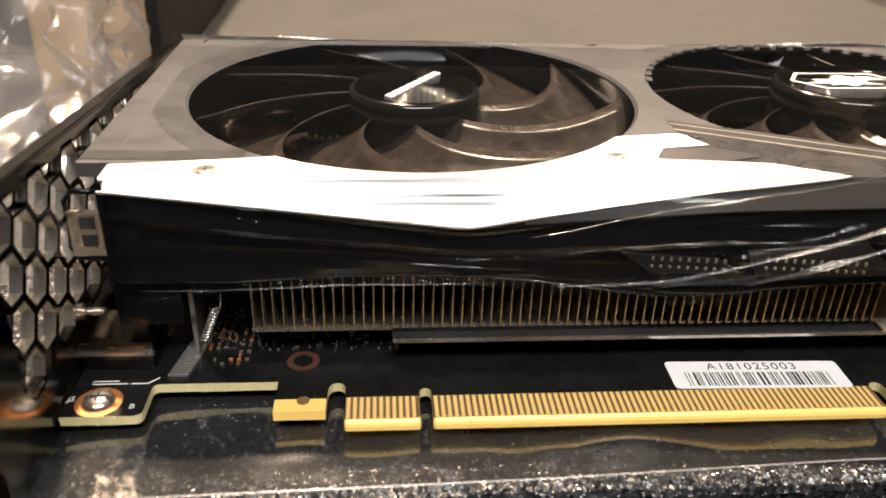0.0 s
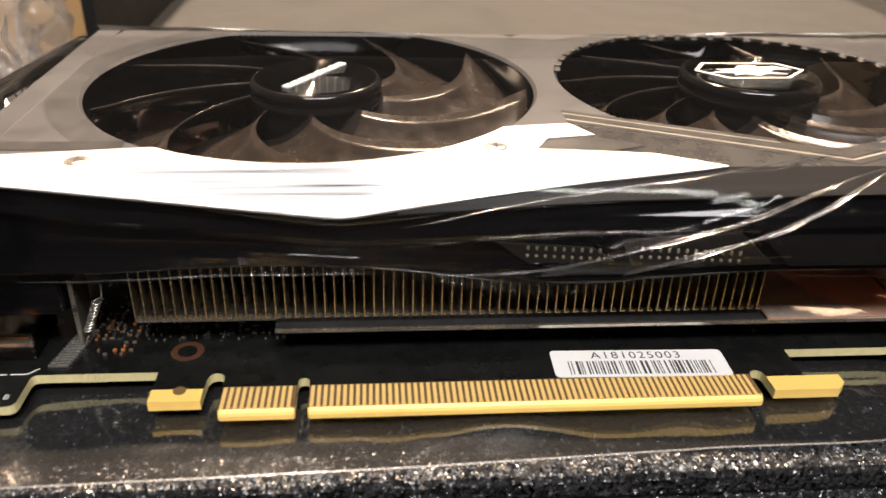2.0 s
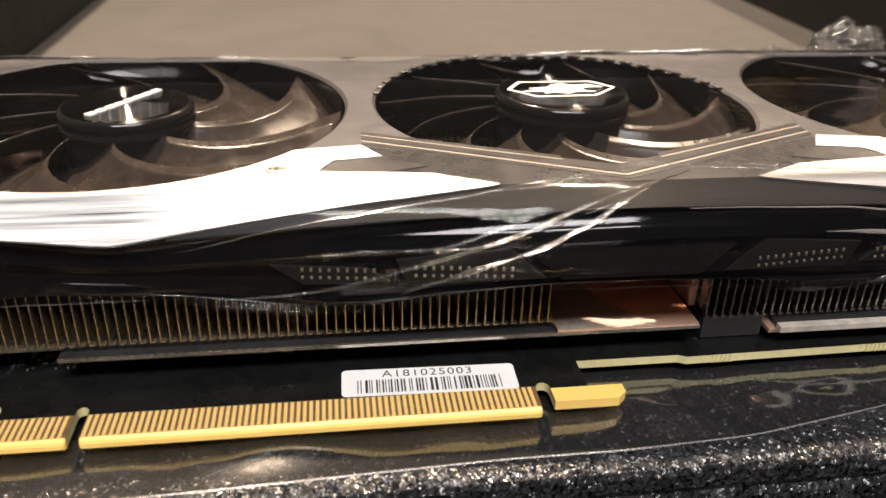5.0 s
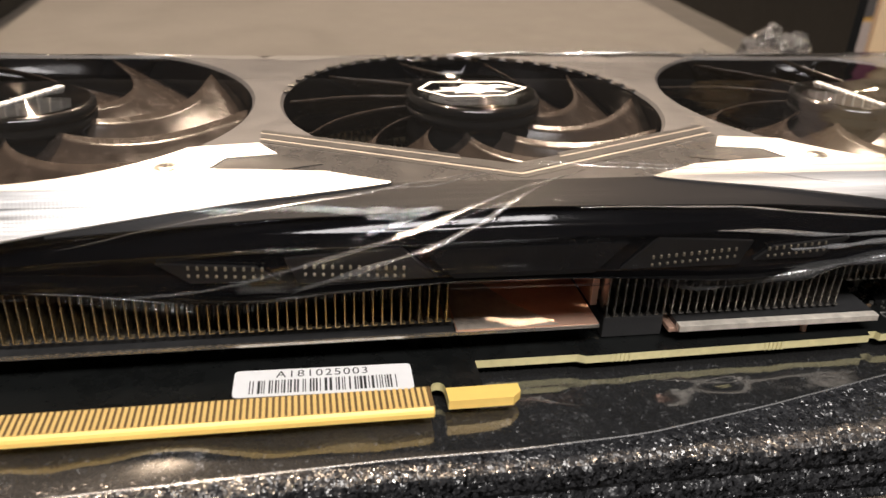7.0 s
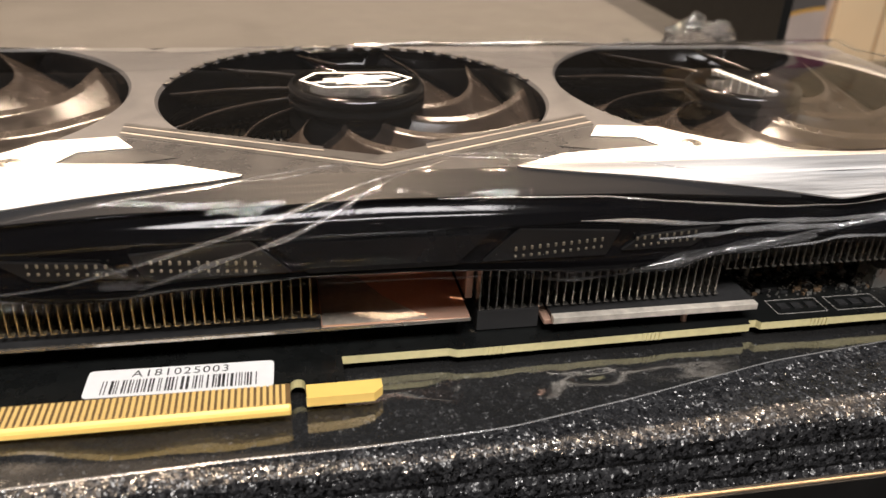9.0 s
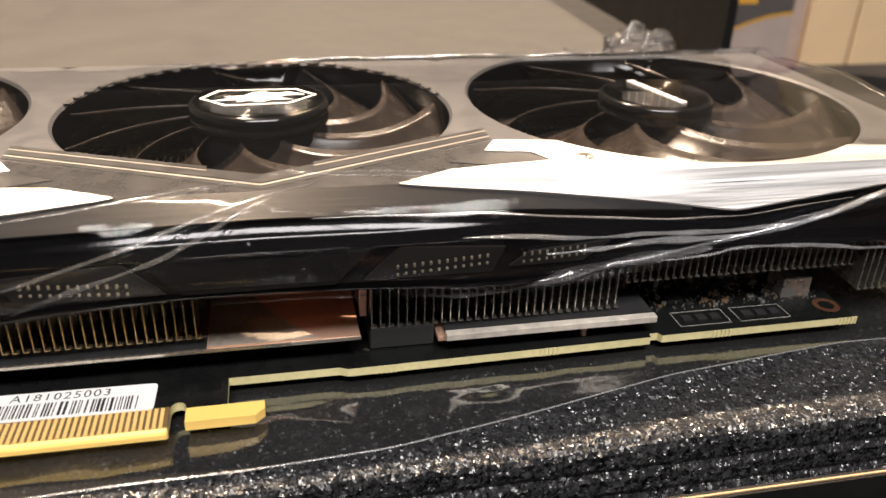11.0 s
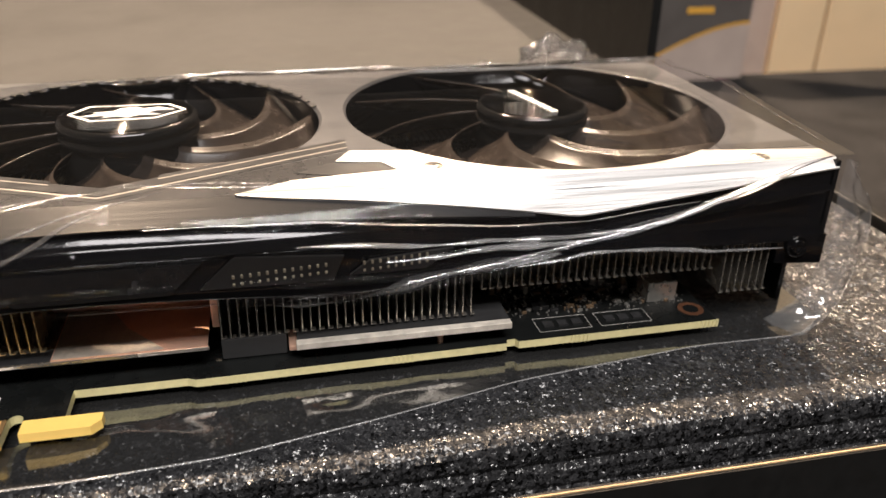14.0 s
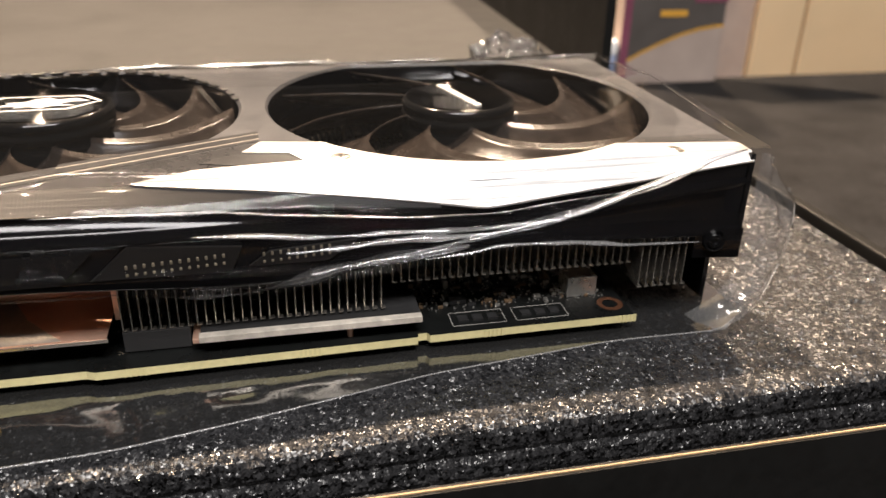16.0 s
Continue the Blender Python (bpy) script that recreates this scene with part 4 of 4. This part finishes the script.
def film_profile(x):
    vz, vy, by, lip = (lerp_table(t, x) for t in (V_Z, V_Y, BELLY, LIP))
    w = 0.05 * noise.noise((x * 0.5, 1, 0))
    hump = lerp_table([(-5.5, 0.12), (-2, 0.02), (4, -0.05), (8, 0.0), (12, 0.07), (18, 0.05), (23, 0.15)], x) + 0.03 * noise.noise((x * 0.6, 7, 3))
    mid_y, mid_z = (FOLD_Y - 0.05 + vy - 0.10) / 2 - 0.05, (TOP + 0.08 + vz + 0.06) / 2 + 0.06
    prof = [(10.75, 9.4), (10.5, TOP - 0.22 + hump), (10.2, TOP + hump), (9.8, TOP + 0.03 + hump), (9.0, TOP + 0.10 + w), (6.5, TOP + 0.34 + w * 0.5), (4.0, TOP + 0.18 + w), (2.4, TOP + 0.09 + w * 0.5), (FOLD_Y - 0.05, TOP + 0.08), (mid_y, mid_z), (vy - 0.13, vz + 0.02), (by - 0.12, vz - 0.4), (by - 0.12, (vz - 0.4 + lip) / 2), (lip_y(x) - 0.06 + w, lip + 0.02), (lip_y(x) - 0.16 + w, lip - 0.03 + w), (lip_y(x) - 0.10 + w, lip - 0.10 + w)]
    return [p[0] for p in prof], [p[1] for p in prof]


def film_point(x, f, ys, zs):
    steps = (-0.03, -0.015, 0.0, 0.015, 0.03) if 0.5 < f < 0.95 else (0.0,)
    y, z = (sum(np.interp(f + d, REACH, line) for d in steps) / len(steps) for line in (ys, zs))
    out = 0.02 * noise.noise((x * 0.5, f * 9, 5)) + 0.012 * noise.noise((x * 0.9, f * 26, 2))
    calm = max(0.0, 1 - abs(f - 0.59) / 0.11) * max(0.0, min(1.0, (14 - x) / 3))
    out *= 1 - 0.7 * calm
    for xa, fa, xb, fb, h, wd in CREASES:
        dx, df = xb - xa, (fb - fa) * 12
        u = max(0.0, min(1.0, ((x - xa) * dx + (f - fa) * 12 * df) / (dx * dx + df * df)))
        d = math.hypot(x - xa - u * dx, (f - fa) * 12 - u * df + 0.25 * math.sin(u * 5 + xa))
        if d < 0.8:
            out += 0.65 * h * math.sin(math.pi * u) ** 0.5 / (1 + (d / wd) ** 2)
    return (x, y - out * (0.9 if f > 0.5 else 0.1), z + out * (0.4 if f > 0.55 else 0.8))


def film_top():
    """The upper sheet, drawn over the fans and down the front, with sharp creases."""
    fs = np.concatenate([np.linspace(0, 0.5, 46), np.linspace(0.505, 1, 110)])
    st = []
    for x in np.linspace(-5.5, 22.95, 420):
        ys, zs = film_profile(x)
        st.append([film_point(x, f, ys, zs) for f in fs])
    cut = int(np.searchsorted(fs, 0.56))
    return loft([r[: cut + 1] for r in st]), loft([r[cut:] for r in st])


def fold(xa, fa, xb, fb, thick, seed):
    """A tight fold of film that runs down the sheet: a round hem of uneven width."""
    n = 60
    pts = []
    for k in range(n + 1):
        u = k / n
        x = xa + (xb - xa) * u
        f = min(0.995, fa + (fb - fa) * u + (0.012 * math.sin(u * 6 + seed) + 0.006 * noise.noise((u * 9, seed, 3))) * math.sin(math.pi * u))
        pts.append(Vector(film_point(x, f, *film_profile(x))))
    bm = bmesh.new()
    rings = []
    for k, p in enumerate(pts):
        u = k / n
        r = thick * math.sin(math.pi * (0.03 + 0.94 * u)) ** 0.6 * (0.65 + 0.6 * noise.noise((u * 7, seed, 8)))
        d = (pts[min(n, k + 1)] - pts[max(0, k - 1)]).normalized()
        side = d.cross(Vector((0, -0.6, 0.8))).normalized()
        up = side.cross(d)
        rings.append([bm.verts.new(p + r * (1.5 * math.cos(q * math.pi / 5) * side + 0.9 * math.sin(q * math.pi / 5) * up)) for q in range(10)])
    for a, b in zip(rings, rings[1:]):
        for q in range(10):
            bm.faces.new((a[q], a[(q + 1) % 10], b[(q + 1) % 10], b[q]))
    return bm


FOLDS = [(-4.6, 0.065, 1.8, 0.062, 0.03), (1.2, 0.07, 7.5, 0.06, 0.022), (6.5, 0.06, 12.0, 0.065, 0.04), (10.8, 0.07, 17.5, 0.06, 0.050), (16.0, 0.065, 22.6, 0.06, 0.03), (22.7, 0.08, 22.75, 0.5, 0.010),
         (9.9, 0.54, 2.0, 0.97, 0.035), (9.3, 0.57, 4.2, 0.99, 0.045), (22.4, 0.58, 15.0, 0.93, 0.040), (16.8, 0.90, 11.0, 0.99, 0.060),
         (9.6, 0.66, 19.5, 0.69, 0.020), (12.0, 0.74, 18.5, 0.77, 0.028), (13.5, 0.82, 17.6, 0.80, 0.035), (21.5, 0.64, 17.5, 0.80, 0.025), (1.0, 0.95, 8.0, 0.975, 0.018), (8.0, 0.985, 13.0, 0.985, 0.016),
         (16.0, 0.97, 21.5, 0.985, 0.022), (-4.4, 0.99, 1.0, 0.985, 0.012), 
         (9.0, 0.52, 1.5, 0.70, 0.015), (9.2, 0.50, 14.5, 0.60, 0.014), (9.0, 0.51, 13.5, 0.55, 0.011), (8.8, 0.53, 6.2, 0.60, 0.012)]
upper, lower = film_top()
for name, sheet, material in (("top_film", upper, FILM), ("front_film", lower, FILM_FRONT)):
    fl = part(name, sheet, material, bag, smooth=True)
    fl.visible_shadow = False
for k, (xa, fa, xb, fb, thick) in enumerate(FOLDS):
    # Folds along the right front and back edge get the whitened highlight film
    fl = part("fold", fold(xa, fa, xb, fb, thick * (1.9 if xa > 11 else 0.9), k * 1.7), FILM_GLINT if (xa > 9.5 and xb > 11 and fa > 0.6) or (fa < 0.08 and 5 < xa < 12) else FILM_FOLD, bag, "shiny fold in the film", smooth=True)
    fl.visible_shadow = False


def film_low():
    st = []
    for x in np.linspace(-7.0, 22.9, 240):
        seam = lerp_table(SEAM, x)
        row = []
        for k in range(61):
            f = (k / 60) ** 1.4
            y = seam + (6.0 - seam) * f
            h = 0.15 * noise.noise((x * 0.5, y * 0.9, 4)) + 0.055 * noise.noise((x * 1.3, y * 1.7, 8)) + 0.004 * noise.noise((x * 4.2, y * 3.0, 2))
            rise = max(0.0, min(1.0, (y - seam) / 0.9))
            row.append((x, y, 7.63 + 0.025 * rise * rise * (3 - 2 * rise) + h * min(1, f * 8) * (0.6 if y < 0.6 else 0.2)))
        st.append(row)
    return loft(st)


part("seam", tube([(x, lerp_table(SEAM, x), 7.625) for x in np.linspace(-7.0, 22.9, 90)], 0.016, 6), FILM_SEAM, bag, "welded film edge", smooth=True).visible_shadow = False
fl = part("lying_film", film_low(), FILM_LOW, bag, smooth=True)
fl.visible_shadow = False


def crumple(cx, cy, cz, rx, ry, rz, seed, crush):
    """A loose, crushed piece of film."""
    bm = bmesh.new()
    bmesh.ops.create_icosphere(bm, subdivisions=5, radius=1.0)
    for v in bm.verts:
        p = v.co.copy()
        n1 = noise.noise((p.x * 2 + seed, p.y * 2, p.z * 2))
        n2 = abs(noise.noise((p.x * 4 + seed, p.y * 4, p.z * 4)))
        n3 = abs(noise.noise((p.x * 9 + seed, p.y * 9, p.z * 9)))
        k = 1 + crush * (0.6 * n1 - 0.8 * n2 - 0.18 * n3)
        v.co = Vector((cx + rx * p.x * k, cy + ry * p.y * k, max(cz + rz * p.z * k, 7.62)))
    return bm


for c in ((22.1, 16.2, 9.3, 1.7, 0.9, 1.5, 9.0, 0.55), (19.6, 16.0, 8.9, 1.3, 0.8, 1.0, 13.0, 0.6)):
    fl = part("crushed_end", crumple(*c), FILM_CRUMPLE, bag, "crushed loose film", smooth=True)
    fl.visible_shadow = False


fl = part("loose_end", crumple(-10.8, 7.5, 11.2, 4.6, 9.0, 4.8, 1.0, 0.30), FILM_HAZE, bag, "hazy loose end of the bag", smooth=True)
fl.visible_shadow = False


FREE_EDGE = [(23.1, 1.9, 11.05), (23.45, 2.1, 10.7), (24.45, 2.5, 9.75), (24.45, 2.35, 9.1), (24.2, 2.2, 8.45), (23.4, 1.6, 7.72), (22.75, 1.25, 7.60), (22.15, 1.0, 7.60)]


def flare():
    """The open end of the bag standing out beyond the card: a curved sheet with a free edge."""
    st = []
    hem = [(22.75, 1.6, 11.2), (22.75, 1.6, 10.6), (22.7, 1.5, 10.0), (22.7, 1.5, 9.5), (22.65, 1.5, 9.0), (22.55, 1.6, 8.4), (22.3, 1.6, 8.0), (21.6, 1.5, 7.72)]
    for k in range(57):
        u = k / 56 * 7
        far, near = (Vector([float(np.interp(u, range(8), [p[c] for p in line])) for c in range(3)]) for line in (FREE_EDGE, hem))
        row = []
        for j in range(33):
            g = j / 32
            p = near.lerp(far, g)
            swell = math.sin(math.pi * g)
            p.y += swell * (-0.30 + 0.16 * noise.noise((u * 1.1, g * 3, 31))) + 0.05 * noise.noise((u * 2.5, g * 6, 5)) * swell
            p.x += 0.10 * noise.noise((u * 1.3, g * 3, 11)) * swell
            p.z = max(7.6, p.z + 0.12 * noise.noise((u * 1.2, g * 4, 17)) * swell)
            row.append(p)
        st.append(row)
    return loft(st)


rim = [[float(np.interp(u, range(8), [p[c] for p in FREE_EDGE])) for c in range(3)] for u in np.linspace(1.6, 7, 60)]
rim = [[sum(rim[max(0, min(59, k + d))][c] for d in (-3, -2, -1, 0, 1, 2, 3)) / 7 for c in range(3)] for k in range(60)]
part("free_edge", tube(rim, 0.013, 6), FILM_SEAM, bag, "bright free edge of the film", smooth=True).visible_shadow = False
fl = part("open_end", flare(), FILM_LOOSE, bag, "loose open end of the bag", smooth=True)
fl.visible_shadow = False

# ---------------------------------------------------------------- things behind
carton = thing("printed_carton", (46, 50, 0), "grey and pink printed carton with an orange arc", "carton")
CF = 49.3  # front face
part("carton_body", box(42.2, 51.3, CF, CF + 1.6, 0.02, 25, 0.1), PINKGREY, carton)
ARC_INK = mat("orange_ink", (0.62, 0.33, 0.05), 0.5, var=0.1)
DARK_INK = mat("dark_print", (0.085, 0.075, 0.07), 0.5, var=0.2, scale=50)
MAGENTA = mat("magenta_ink", (0.20, 0.06, 0.10), 0.5, var=0.2)
pts_a = [(42.9 + 8.3 * k / 24, 1.6 + 3.0 * math.sin(0.1 + 1.4 * k / 24)) for k in range(25)]
part("arc_print", loft([[(x, CF - 0.03, z) for x, z in pts_a], [(x, CF - 0.03, z + 0.24) for x, z in pts_a]]), ARC_INK, carton, "orange arc")
part("dark_print", loft([[(x, CF - 0.02, z + 0.24) for x, z in pts_a], [(x, CF - 0.02, 7.0) for x, z in pts_a]]), DARK_INK, carton, "dark upper print")
part("word_bar", box(45.4, 47.8, CF - 0.06, CF - 0.03, 5.5, 6.0), ARC_INK, carton)
part("magenta_print", box(42.2, 42.9, CF - 0.06, CF - 0.01, 0.1, 24), MAGENTA, carton)
part("red_print", box(48.3, 51.3, CF - 0.06, CF - 0.01, 6.6, 24), MAGENTA, carton)
tub = thing("small_tub", (40.6, 50, 0), "small white and blue tub on the table", "tub")
part("tub_body", lathe([(0, 0.02), (1.0, 0.02), (1.1, 0.2), (1.1, 2.6), (1.0, 2.8)], 40.9, 49.6, 24), mat("blue_white_print", (0.35, 0.42, 0.62), 0.4, var=0.3, scale=60), tub, smooth=True)
part("tub_lid", lathe([(1.15, 2.7), (1.15, 3.6), (0.9, 3.8), (0, 3.8)], 40.9, 49.6, 24), PAPER, tub, smooth=True)
cab = thing("cabinet", (85, 80, -74), "cream painted cabinet with upright panels behind the table", "cabinet")
part("cabinet_body", box(71, 160, 75, 110, -74, 60), CREAM, cab)
for x in (71, 77.6, 92, 106.4, 120.8):
    part("door", box(x, x + (6.2 if x < 72 else 14.0), 74.0, 75, -70, 58, 0.25), CREAM, cab)
part("dark_post", box(61.0, 66.5, 74, 78, -74, 60), DARK_INK, cab)
part("grey_post", box(66.5, 71.0, 75, 80, -74, 60), PINKGREY, cab)
stool = thing("wooden_block", (-16, 38, 0), "small tan wooden block on the table", "block")
part("block_body", box(-19, -12.5, 34, 40, 0.02, 11, 0.3), TAN, stool)
part("block_top", box(-19.2, -12.3, 33.8, 40.2, 11, 12.2, 0.2), CREAM, stool)
